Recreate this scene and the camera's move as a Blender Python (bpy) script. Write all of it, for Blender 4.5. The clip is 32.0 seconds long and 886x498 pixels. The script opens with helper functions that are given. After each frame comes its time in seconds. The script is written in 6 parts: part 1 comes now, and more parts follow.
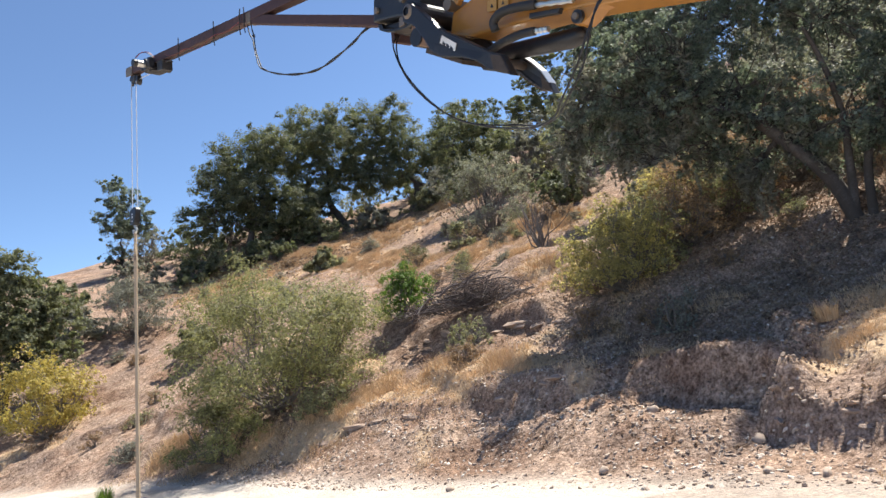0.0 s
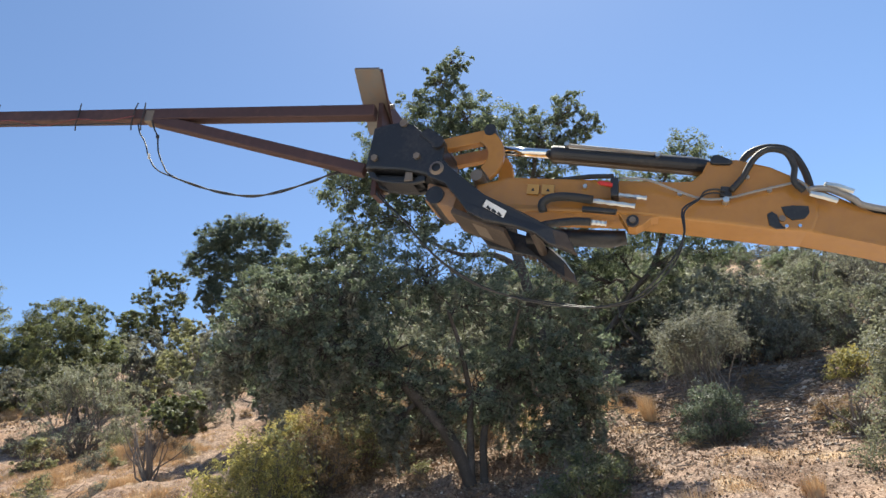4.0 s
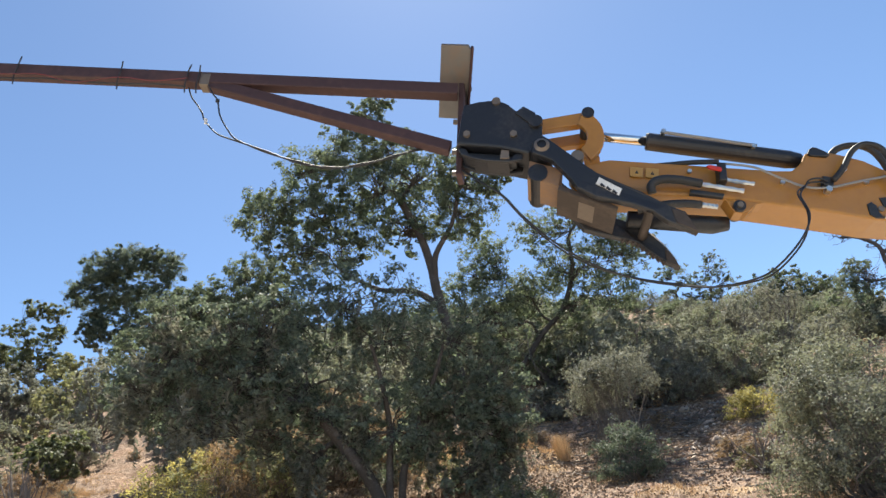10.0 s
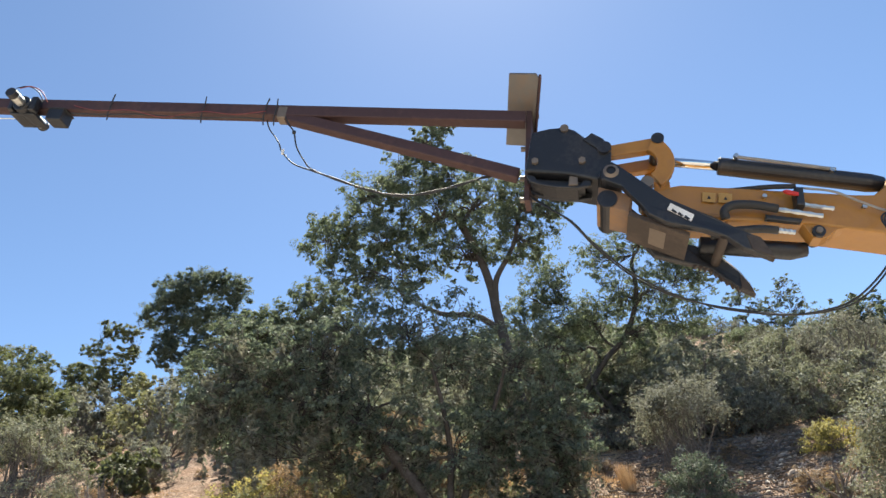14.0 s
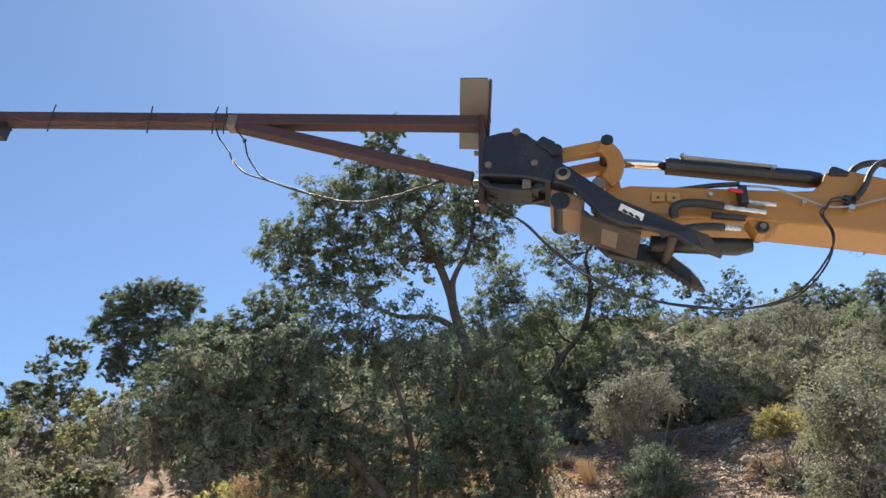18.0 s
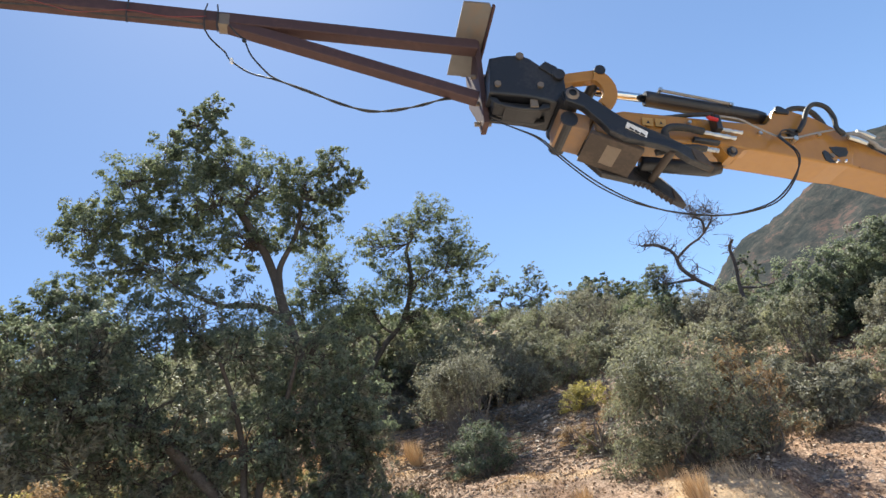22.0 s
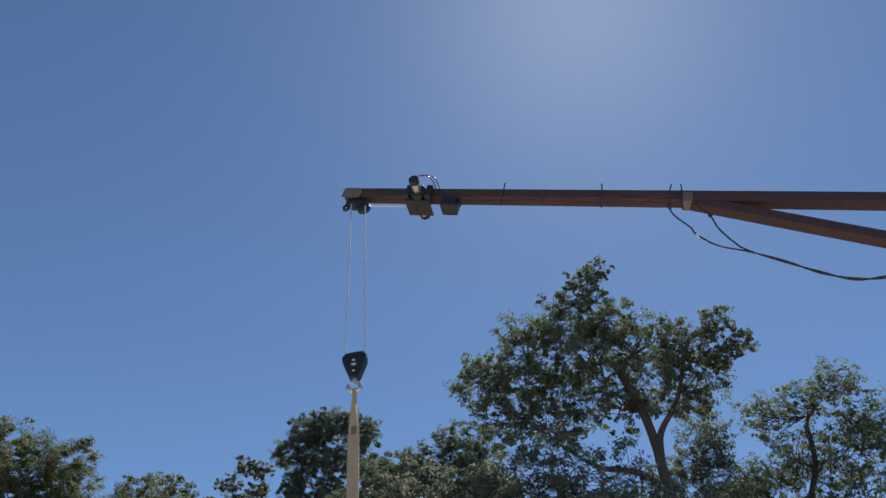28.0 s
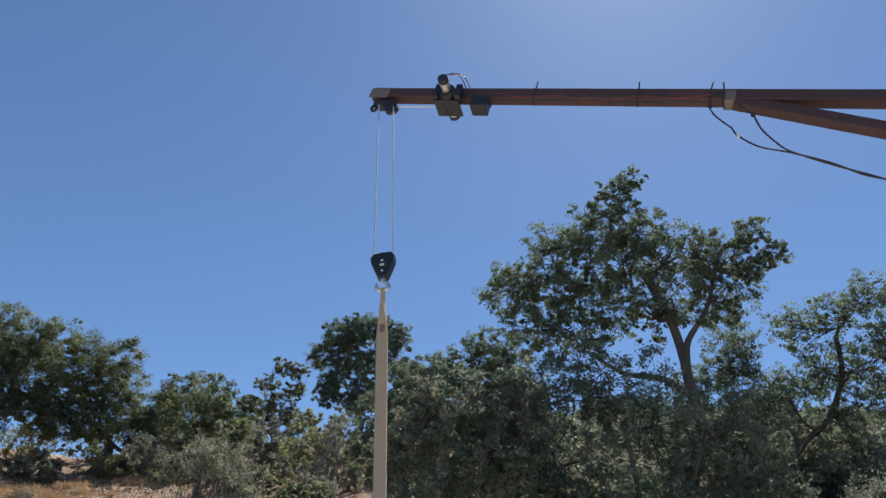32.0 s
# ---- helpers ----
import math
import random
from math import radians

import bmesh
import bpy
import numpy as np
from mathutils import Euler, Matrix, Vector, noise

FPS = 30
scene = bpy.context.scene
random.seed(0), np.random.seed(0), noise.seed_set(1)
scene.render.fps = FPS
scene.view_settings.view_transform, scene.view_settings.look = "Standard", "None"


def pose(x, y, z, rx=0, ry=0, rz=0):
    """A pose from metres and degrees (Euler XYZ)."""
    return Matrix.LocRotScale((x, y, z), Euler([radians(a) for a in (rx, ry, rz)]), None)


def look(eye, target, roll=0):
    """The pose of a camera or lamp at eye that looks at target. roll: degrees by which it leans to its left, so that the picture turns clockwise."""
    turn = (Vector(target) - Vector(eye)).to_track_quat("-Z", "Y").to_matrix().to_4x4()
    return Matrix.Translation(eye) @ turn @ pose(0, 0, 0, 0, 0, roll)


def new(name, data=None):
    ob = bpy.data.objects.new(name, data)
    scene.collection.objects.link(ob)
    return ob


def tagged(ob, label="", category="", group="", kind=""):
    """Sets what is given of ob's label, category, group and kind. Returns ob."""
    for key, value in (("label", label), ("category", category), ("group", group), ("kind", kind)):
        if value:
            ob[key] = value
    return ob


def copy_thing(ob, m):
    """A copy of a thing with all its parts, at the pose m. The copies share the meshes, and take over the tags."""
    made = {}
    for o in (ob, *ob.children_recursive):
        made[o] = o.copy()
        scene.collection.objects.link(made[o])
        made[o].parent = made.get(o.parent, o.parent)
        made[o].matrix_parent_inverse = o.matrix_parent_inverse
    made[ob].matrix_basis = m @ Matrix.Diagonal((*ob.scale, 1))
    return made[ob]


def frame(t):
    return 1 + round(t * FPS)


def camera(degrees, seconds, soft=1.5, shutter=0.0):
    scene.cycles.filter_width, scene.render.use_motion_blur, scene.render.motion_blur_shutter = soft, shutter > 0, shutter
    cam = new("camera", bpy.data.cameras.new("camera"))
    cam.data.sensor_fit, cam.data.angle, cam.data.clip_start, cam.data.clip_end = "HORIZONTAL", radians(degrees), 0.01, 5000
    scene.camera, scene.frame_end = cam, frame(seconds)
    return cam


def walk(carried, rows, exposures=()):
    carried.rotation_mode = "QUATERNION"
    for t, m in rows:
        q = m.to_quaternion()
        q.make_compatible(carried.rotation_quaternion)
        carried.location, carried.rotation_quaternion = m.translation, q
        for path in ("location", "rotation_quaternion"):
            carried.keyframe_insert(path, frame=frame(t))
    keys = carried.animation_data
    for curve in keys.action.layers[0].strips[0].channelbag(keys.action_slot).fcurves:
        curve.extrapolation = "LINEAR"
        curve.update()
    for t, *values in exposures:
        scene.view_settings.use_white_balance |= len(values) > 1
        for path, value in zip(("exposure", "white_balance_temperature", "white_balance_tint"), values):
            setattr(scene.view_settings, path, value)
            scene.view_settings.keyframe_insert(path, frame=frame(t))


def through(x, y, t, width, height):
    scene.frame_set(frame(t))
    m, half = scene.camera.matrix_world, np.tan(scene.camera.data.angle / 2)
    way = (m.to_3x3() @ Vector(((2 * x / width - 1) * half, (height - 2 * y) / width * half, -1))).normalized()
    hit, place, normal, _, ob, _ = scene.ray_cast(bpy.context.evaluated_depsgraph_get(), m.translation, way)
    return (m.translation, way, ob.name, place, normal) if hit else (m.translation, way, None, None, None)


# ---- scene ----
cam = camera(66.3, 32.0)
PATH = [
    (0, (0.457, 0.561, 1.685), (0.336, 2.541, 1.937), -10.3),
    (0.5, (0.274, 0.673, 1.674), (0.214, 2.668, 1.811), -8.6),
    (1, (0.084, 0.798, 1.709), (0.320, 2.774, 1.909), -12.7),
    (1.5, (-0.218, 0.853, 1.700), (0.276, 2.755, 2.073), -7.2),
    (2, (-0.369, 0.988, 1.677), (0.252, 2.784, 2.300), -7.0),
    (2.5, (-0.563, 1.047, 1.663), (0.215, 2.723, 2.429), -7.7),
    (3, (-0.663, 1.052, 1.674), (0.249, 2.672, 2.412), -6.1),
    (3.5, (-0.672, 1.054, 1.681), (0.321, 2.621, 2.43), -7.5),
    (5.5, (-0.66, 1.088, 1.68), (0.325, 2.638, 2.472), -6.2),
    (6, (-0.665, 1.088, 1.677), (0.298, 2.643, 2.486), -5.3),
    (6.5, (-0.707, 1.097, 1.676), (0.282, 2.662, 2.434), -7.0),
    (7, (-0.767, 1.146, 1.644), (0.235, 2.727, 2.348), -4.9),
    (7.5, (-0.819, 1.262, 1.655), (0.25, 2.748, 2.46), -7.6),
    (8, (-0.918, 1.361, 1.633), (0.243, 2.76, 2.466), -6.8),
    (8.5, (-1.032, 1.441, 1.627), (0.196, 2.799, 2.433), -7.1),
    (9, (-1.08, 1.52, 1.621), (0.079, 2.915, 2.464), -10.0),
    (9.5, (-1.117, 1.551, 1.624), (0.036, 2.949, 2.471), -9.7),
    (10, (-1.101, 1.563, 1.618), (0.126, 2.902, 2.456), -9.1),
    (10.5, (-1.113, 1.575, 1.619), (0.107, 2.909, 2.473), -9.0),
    (11, (-1.136, 1.573, 1.621), (0.038, 2.93, 2.503), -9.0),
    (11.5, (-1.136, 1.567, 1.623), (0.002, 2.947, 2.518), -7.6),
    (12, (-1.142, 1.562, 1.624), (-0.006, 2.957, 2.496), -8.4),
    (12.5, (-1.144, 1.562, 1.62), (-0.031, 2.964, 2.512), -7.3),
    (13, (-1.145, 1.564, 1.616), (-0.041, 2.976, 2.504), -7.1),
    (13.5, (-1.149, 1.558, 1.618), (-0.056, 2.978, 2.507), -7.2),
    (14, (-1.143, 1.558, 1.616), (-0.068, 2.971, 2.538), -6.8),
    (14.5, (-1.141, 1.562, 1.62), (-0.047, 2.965, 2.535), -8.1),
    (16.5, (-1.14, 1.545, 1.629), (-0.01, 2.916, 2.547), -9.0),
    (17, (-1.138, 1.548, 1.626), (-0.003, 2.927, 2.525), -9.0),
    (17.5, (-1.128, 1.547, 1.624), (0.059, 2.895, 2.504), -9.6),
    (18, (-1.148, 1.551, 1.625), (0.031, 2.888, 2.534), -10.4),
    (18.5, (-1.165, 1.558, 1.627), (-0.072, 2.934, 2.581), -10.1),
    (19, (-1.192, 1.555, 1.632), (-0.23, 3.001, 2.623), -8.1),
    (19.5, (-1.249, 1.573, 1.640), (-0.534, 3.160, 2.624), -9.3),
    (20, (-1.303, 1.642, 1.599), (-0.730, 3.352, 2.464), -8.9),
    (20.5, (-1.340, 1.775, 1.576), (-0.398, 3.351, 2.370), -16.4),
    (21, (-1.39, 1.879, 1.537), (0.076, 3.067, 2.202), -14.2),
    (21.5, (-1.503, 2.008, 1.539), (0.096, 2.998, 2.221), -14.6),
    (22, (-1.611, 2.116, 1.498), (-0.034, 3.065, 2.279), -17.0),
    (22.5, (-1.678, 2.208, 1.498), (-0.04, 3.077, 2.248), -14.0),
    (23, (-1.769, 2.242, 1.494), (-0.034, 2.931, 2.213), -12.3),
    (23.5, (-1.785, 2.261, 1.501), (-0.057, 2.936, 2.246), -9.2),
    (24, (-1.81, 2.279, 1.518), (-0.237, 3.164, 2.379), -7.5),
    (24.5, (-1.874, 2.306, 1.529), (-0.750, 3.650, 2.494), -2.8),
    (25, (-1.880, 2.305, 1.529), (-0.864, 3.671, 2.579), -3.8),
    (25.5, (-1.863, 2.292, 1.547), (-0.920, 3.650, 2.673), -4.0),
    (26, (-1.875, 2.272, 1.540), (-1.044, 3.577, 2.808), -3.0),
    (26.5, (-1.887, 2.256, 1.526), (-1.131, 3.529, 2.872), -2.0),
    (28.5, (-1.888, 2.266, 1.554), (-1.232, 3.663, 2.826), 2.0),
    (29, (-1.882, 2.270, 1.561), (-1.216, 3.681, 2.812), 1.9),
    (30, (-1.887, 2.263, 1.546), (-1.235, 3.702, 2.773), 2.3),
    (31, (-1.891, 2.274, 1.530), (-1.220, 3.751, 2.699), 4.3),
    (32, (-1.866, 2.292, 1.539), (-1.210, 3.840, 2.622), 3.6),
]
walk(cam, [(t, look(eye, target, roll)) for t, eye, target, roll in PATH],
     exposures=[(0, 0.99, 6700, 8), (0.9, 0.87, 6700, 8), (1.5, 1.19, 6800, 6), (2.2, 1.3, 6900, 5), (2.9, 1.06, 6850, 5), (6, 1.04, 6850, 5), (13, 1.14, 7000, 4), (18.5, 1.07, 6850, 4), (20, 0.8, 6550, 5), (21.2, 1.12, 6850, 5), (22.2, 1.14, 7050, 5), (23.2, 1.11, 7050, 5), (24.5, 0.87, 6900, 4), (26, 0.52, 7050, 5), (28.5, 0.16, 6250, 4), (30.2, 0.21, 6250, 4), (32, 0.46, 6250, 4)])

# ---- world and sun ----
SUN_AZ, SUN_EL = radians(46.3), radians(60.3)   # from +y towards +x, and above the horizon
world = bpy.data.worlds.new("sky")
scene.world = world
world.use_nodes = True
wn, wl = world.node_tree.nodes, world.node_tree.links
sky = wn.new("ShaderNodeTexSky")
sky.sky_type = "NISHITA"
sky.sun_disc = False
sky.sun_elevation, sky.sun_rotation = SUN_EL, SUN_AZ
sky.altitude, sky.air_density, sky.dust_density, sky.ozone_density = 1200, 0.83, 0.4, 5.2
wl.new(sky.outputs["Color"], wn["Background"].inputs["Color"])
wn["Background"].inputs["Strength"].default_value = 0.105
sun = new("sun", bpy.data.lights.new("sun", "SUN"))
sun.data.energy, sun.data.angle, sun.data.color = 5.0, radians(0.55), (1.0, 0.95, 0.87)
to_sun = Vector((math.sin(SUN_AZ) * math.cos(SUN_EL), math.cos(SUN_AZ) * math.cos(SUN_EL), math.sin(SUN_EL)))
sun.matrix_world = look(to_sun * 60, (0, 0, 0))


# ---- materials ----
def nodes_of(name):
    m = bpy.data.materials.new(name)
    m.use_nodes = True
    return m, m.node_tree.nodes, m.node_tree.links, m.node_tree.nodes["Principled BSDF"]


def ramp(n, l, source, stops):
    r = n.new("ShaderNodeValToRGB")
    e = r.color_ramp.elements
    while len(e) < len(stops):
        e.new(0.5)
    for k, (p, c) in zip(e, stops):
        k.position, k.color = p, (*c, 1)
    l.new(source, r.inputs[0])
    return r.outputs[0]


def noise_tex(n, l, scale, detail=5.0, rough=0.6, coord="Object"):
    c = n.new("ShaderNodeTexCoord")
    t = n.new("ShaderNodeTexNoise")
    t.inputs["Scale"].default_value, t.inputs["Detail"].default_value, t.inputs["Roughness"].default_value = scale, detail, rough
    l.new(c.outputs[coord], t.inputs["Vector"])
    return t.outputs["Fac"]


def blend(n, l, fac, a, b, kind="MIX"):
    m = n.new("ShaderNodeMix")
    m.data_type, m.blend_type = "RGBA", kind
    for key, v in ((0, fac), (6, a), (7, b)):
        if hasattr(v, "is_output"):
            l.new(v, m.inputs[key])
        elif key == 0:
            m.inputs[0].default_value = v
        else:
            m.inputs[key].default_value = (*v, 1)
    return m.outputs[2]


def bump(n, l, p, height, strength=0.4, distance=0.02):
    b = n.new("ShaderNodeBump")
    b.inputs["Strength"].default_value, b.inputs["Distance"].default_value = strength, distance
    l.new(height, b.inputs["Height"])
    l.new(b.outputs[0], p.inputs["Normal"])


def paint(name, base, worn, scale=6.0, rough=0.5, metal=0.0, bite=(0.5, 0.75), bumpy=0.15):
    """A base colour with worn or dirty patches at two scales."""
    m, n, l, p = nodes_of(name)
    big, fine = noise_tex(n, l, scale), noise_tex(n, l, scale * 9, 6)
    mask = ramp(n, l, blend(n, l, 0.35, big, fine), [(bite[0], (0, 0, 0)), (bite[1], (1, 1, 1))])
    tone = blend(n, l, 0.25, base, ramp(n, l, fine, [(0.3, tuple(c * 0.6 for c in base)), (0.7, tuple(min(1, c * 1.25) for c in base))]))
    l.new(blend(n, l, mask, tone, worn), p.inputs["Base Color"])
    p.inputs["Roughness"].default_value, p.inputs["Metallic"].default_value = rough, metal
    bump(n, l, p, fine, bumpy, 0.004)
    return m


def leaf(name, dark, light, through=0.35, tint=(1.08, 1.12, 0.72)):
    """Small leaves: two tones from leaf to leaf, part of the light passing through."""
    m, n, l, p = nodes_of(name)
    g = n.new("ShaderNodeNewGeometry")
    o = n.new("ShaderNodeObjectInfo")
    spray = noise_tex(n, l, 1.3, 3, 0.55)
    tone = ramp(n, l, blend(n, l, 0.68, g.outputs["Random Per Island"], spray), [(0.32, dark), (0.5, tuple((a + b) / 2 for a, b in zip(dark, light))), (0.68, light)])
    shift = ramp(n, l, o.outputs["Random"], [(0.0, (0.85, 0.85, 0.8)), (1.0, (1.1, 1.08, 1.0))])
    colour = blend(n, l, 1.0, tone, shift, "MULTIPLY")
    l.new(colour, p.inputs["Base Color"])
    p.inputs["Roughness"].default_value = 0.55
    p.inputs["Specular IOR Level"].default_value = 0.35
    t = n.new("ShaderNodeBsdfTranslucent")
    l.new(blend(n, l, 1.0, colour, tint, "MULTIPLY"), t.inputs["Color"])
    s = n.new("ShaderNodeMixShader")
    s.inputs[0].default_value = through
    l.new(p.outputs[0], s.inputs[1])
    l.new(t.outputs[0], s.inputs[2])
    l.new(s.outputs[0], n["Material Output"].inputs["Surface"])
    return m


def ground_material():
    m, n, l, p = nodes_of("hillside_soil")
    fine, mid, big = noise_tex(n, l, 7.0, 9, 0.75), noise_tex(n, l, 1.1, 7), noise_tex(n, l, 0.22, 4)
    soil = ramp(n, l, mid, [(0.3, (0.25, 0.185, 0.147)), (0.45, (0.375, 0.29, 0.238)), (0.58, (0.46, 0.367, 0.303)), (0.72, (0.53, 0.435, 0.365))])
    grit = ramp(n, l, fine, [(0.34, (0.28, 0.24, 0.22)), (0.46, (0.75, 0.72, 0.70)), (0.55, (1.0, 0.99, 0.98)), (0.68, (1.35, 1.33, 1.3))])
    soil = blend(n, l, 0.95, soil, grit, "MULTIPLY")
    grain = ramp(n, l, noise_tex(n, l, 24.0, 5, 0.65), [(0.36, (0.36, 0.32, 0.30)), (0.48, (0.85, 0.83, 0.81)), (0.54, (1.0, 1.0, 1.0)), (0.66, (1.4, 1.38, 1.36))])
    soil = blend(n, l, 0.9, soil, grain, "MULTIPLY")
    red = ramp(n, l, noise_tex(n, l, 0.5, 7, 0.65), [(0.40, (0.62, 0.50, 0.43)), (0.5, (1.0, 0.97, 0.95)), (0.62, (1.0, 0.86, 0.76))])
    soil = blend(n, l, 0.8, soil, red, "MULTIPLY")
    cc = n.new("ShaderNodeTexCoord")
    warp = n.new("ShaderNodeMix")
    warp.data_type, warp.blend_type = "RGBA", "ADD"
    warp.inputs[0].default_value = 0.12
    wn3 = n.new("ShaderNodeTexNoise")
    wn3.inputs["Scale"].default_value = 5.0
    l.new(cc.outputs["Object"], wn3.inputs["Vector"])
    l.new(cc.outputs["Object"], warp.inputs[6])
    l.new(wn3.outputs["Color"], warp.inputs[7])
    heights = []
    for scale, low, mix in ((9.0, 0.62, 0.6), (23.0, 0.7, 0.45)):
        cells = n.new("ShaderNodeTexVoronoi")
        cells.inputs["Scale"].default_value = scale
        l.new(warp.outputs[2], cells.inputs["Vector"])
        tone = ramp(n, l, cells.outputs["Color"], [(0.2, (low, low * 0.95, low * 0.9)), (0.5, (0.95, 0.93, 0.9)), (0.85, (1.35, 1.32, 1.28))])
        edge = ramp(n, l, cells.outputs["Distance"], [(0.3, (1.0, 1.0, 1.0)), (0.75, (0.74, 0.70, 0.67))])
        chip = blend(n, l, 1.0, tone, edge, "MULTIPLY")
        soil = blend(n, l, ramp(n, l, mid, [(0.42, (0.1 * mix,) * 3), (0.6, (mix,) * 3)]), soil, blend(n, l, 1.0, soil, chip, "MULTIPLY"))
        heights.append(edge)
    straw = ramp(n, l, fine, [(0.3, (0.36, 0.25, 0.155)), (0.7, (0.64, 0.475, 0.31))])
    a = n.new("ShaderNodeAttribute")
    a.attribute_name = "straw"
    cover = blend(n, l, a.outputs["Fac"], soil, straw)
    b = n.new("ShaderNodeAttribute")
    b.attribute_name = "road"
    dust = ramp(n, l, blend(n, l, 0.5, mid, fine), [(0.3, (0.36, 0.31, 0.265)), (0.5, (0.47, 0.42, 0.37)), (0.7, (0.57, 0.52, 0.46))])
    far = n.new("ShaderNodeAttribute")
    far.attribute_name = "scrub"
    scrub = ramp(n, l, big, [(0.35, (0.06, 0.065, 0.03)), (0.6, (0.13, 0.12, 0.06)), (0.75, (0.25, 0.19, 0.12))])
    cover = blend(n, l, b.outputs["Fac"], cover, dust)
    l.new(blend(n, l, far.outputs["Fac"], cover, scrub), p.inputs["Base Color"])
    p.inputs["Roughness"].default_value = 0.95
    p.inputs["Specular IOR Level"].default_value = 0.1
    bump(n, l, p, blend(n, l, 0.4, blend(n, l, 0.5, fine, heights[1]), heights[0]), 1.0, 0.07)
    return m


SOIL = ground_material()
STONE = paint("field_stone", (0.42, 0.33, 0.265), (0.27, 0.20, 0.155), 4, 0.95)
def stone_material():
    m, n, l, p = nodes_of("loose_stone")
    g = n.new("ShaderNodeNewGeometry")
    tone = ramp(n, l, g.outputs["Random Per Island"], [(0.0, (0.17, 0.125, 0.10)), (0.35, (0.36, 0.285, 0.235)), (0.7, (0.52, 0.43, 0.36)), (1.0, (0.72, 0.64, 0.56))])
    l.new(blend(n, l, 0.5, tone, ramp(n, l, noise_tex(n, l, 30, 5), [(0.35, (0.5, 0.48, 0.46)), (0.65, (1.2, 1.18, 1.15))]), "MULTIPLY"), p.inputs["Base Color"])
    p.inputs["Roughness"].default_value = 0.95
    p.inputs["Specular IOR Level"].default_value = 0.15
    return m


LOOSE_STONE = stone_material()
BARK = paint("oak_bark", (0.075, 0.06, 0.05), (0.16, 0.14, 0.125), 3, 0.95, bumpy=0.6)
BRUSHWOOD = paint("dark_dry_twigs", (0.12, 0.098, 0.095), (0.22, 0.185, 0.175), 5, 0.95, bumpy=0.4)
DEADWOOD = paint("grey_deadwood", (0.17, 0.145, 0.13), (0.3, 0.27, 0.25), 5, 0.95, bumpy=0.5)
OAK = leaf("oak_leaf", (0.102, 0.125, 0.102), (0.26, 0.30, 0.248), 0.55, (1.03, 1.07, 0.88))
OAK_PALE = leaf("pale_oak_leaf", (0.102, 0.126, 0.094), (0.265, 0.31, 0.235), 0.53, (1.06, 1.07, 0.82))
OAK_FAR = leaf("far_oak_leaf", (0.088, 0.1, 0.068), (0.25, 0.265, 0.175), 0.5)
SAGE = leaf("sage_leaf", (0.15, 0.152, 0.134), (0.33, 0.332, 0.292), 0.45, (1.04, 1.03, 0.88))
OLIVE = leaf("olive_leaf", (0.15, 0.152, 0.098), (0.38, 0.378, 0.24), 0.52, (1.05, 1.06, 0.82))
GREY_OLIVE = leaf("grey_olive_leaf", (0.14, 0.147, 0.12), (0.34, 0.35, 0.285), 0.45, (1.05, 1.05, 0.85))
YELLOW_GREEN = leaf("fading_leaf", (0.25, 0.23, 0.105), (0.60, 0.54, 0.255), 0.62, (1.05, 1.02, 0.78))
WARM_OLIVE = leaf("warm_olive_leaf", (0.148, 0.152, 0.085), (0.40, 0.395, 0.205), 0.52, (1.05, 1.05, 0.8))
BROWN = leaf("browning_leaf", (0.20, 0.145, 0.10), (0.42, 0.31, 0.21), 0.5, (1.05, 0.95, 0.8))
YELLOW = leaf("yellow_leaf", (0.29, 0.24, 0.075), (0.66, 0.56, 0.18), 0.5, (1.05, 1.0, 0.75))
GREEN = leaf("green_leaf", (0.07, 0.13, 0.03), (0.20, 0.31, 0.07), 0.42)
STRAW = leaf("dry_grass", (0.47, 0.32, 0.20), (0.78, 0.58, 0.40), 0.2, (1.0, 0.9, 0.75))
LITTER = leaf("brown_leaf_litter", (0.15, 0.105, 0.08), (0.37, 0.28, 0.215), 0.1, (1.0, 0.9, 0.8))
MOSS = leaf("hanging_lichen", (0.15, 0.15, 0.125), (0.34, 0.33, 0.28), 0.45, (1.0, 1.0, 0.9))
RUST = paint("rusty_steel", (0.068, 0.036, 0.036), (0.12, 0.06, 0.05), 5, 0.6, 0.3)
YELLOW_PAINT = paint("yellow_machine_paint", (0.365, 0.172, 0.04), (0.20, 0.105, 0.05), 3, 0.25, bite=(0.5, 0.8), bumpy=0.05)
BLACK_PAINT = paint("black_machine_paint", (0.014, 0.015, 0.019), (0.06, 0.052, 0.046), 9, 0.4, bite=(0.5, 0.8))
WORN_STEEL = paint("worn_bare_steel", (0.21, 0.17, 0.135), (0.10, 0.06, 0.04), 6, 0.5, 0.5)
PLATE_STEEL = paint("dusty_plate_steel", (0.17, 0.158, 0.145), (0.19, 0.12, 0.075), 4, 0.6, 0.2)
CHROME = paint("chromed_rod", (0.75, 0.75, 0.74), (0.6, 0.58, 0.55), 3, 0.12, 1.0, bumpy=0.0)
WORN_YELLOW = paint("worn_yellow_paint", (0.26, 0.145, 0.07), (0.17, 0.11, 0.08), 9, 0.6, bite=(0.4, 0.6))
BROWN_STEEL = paint("brown_stained_steel", (0.06, 0.045, 0.037), (0.11, 0.08, 0.06), 8, 0.6, 0.3)
ZINC = paint("zinc_fitting", (0.62, 0.61, 0.58), (0.4, 0.38, 0.34), 12, 0.3, 0.9)
RUBBER = paint("black_rubber_hose", (0.022, 0.022, 0.023), (0.07, 0.062, 0.055), 14, 0.6)
GREY_WIRE = paint("grey_cable", (0.26, 0.25, 0.24), (0.14, 0.13, 0.12), 20, 0.5)
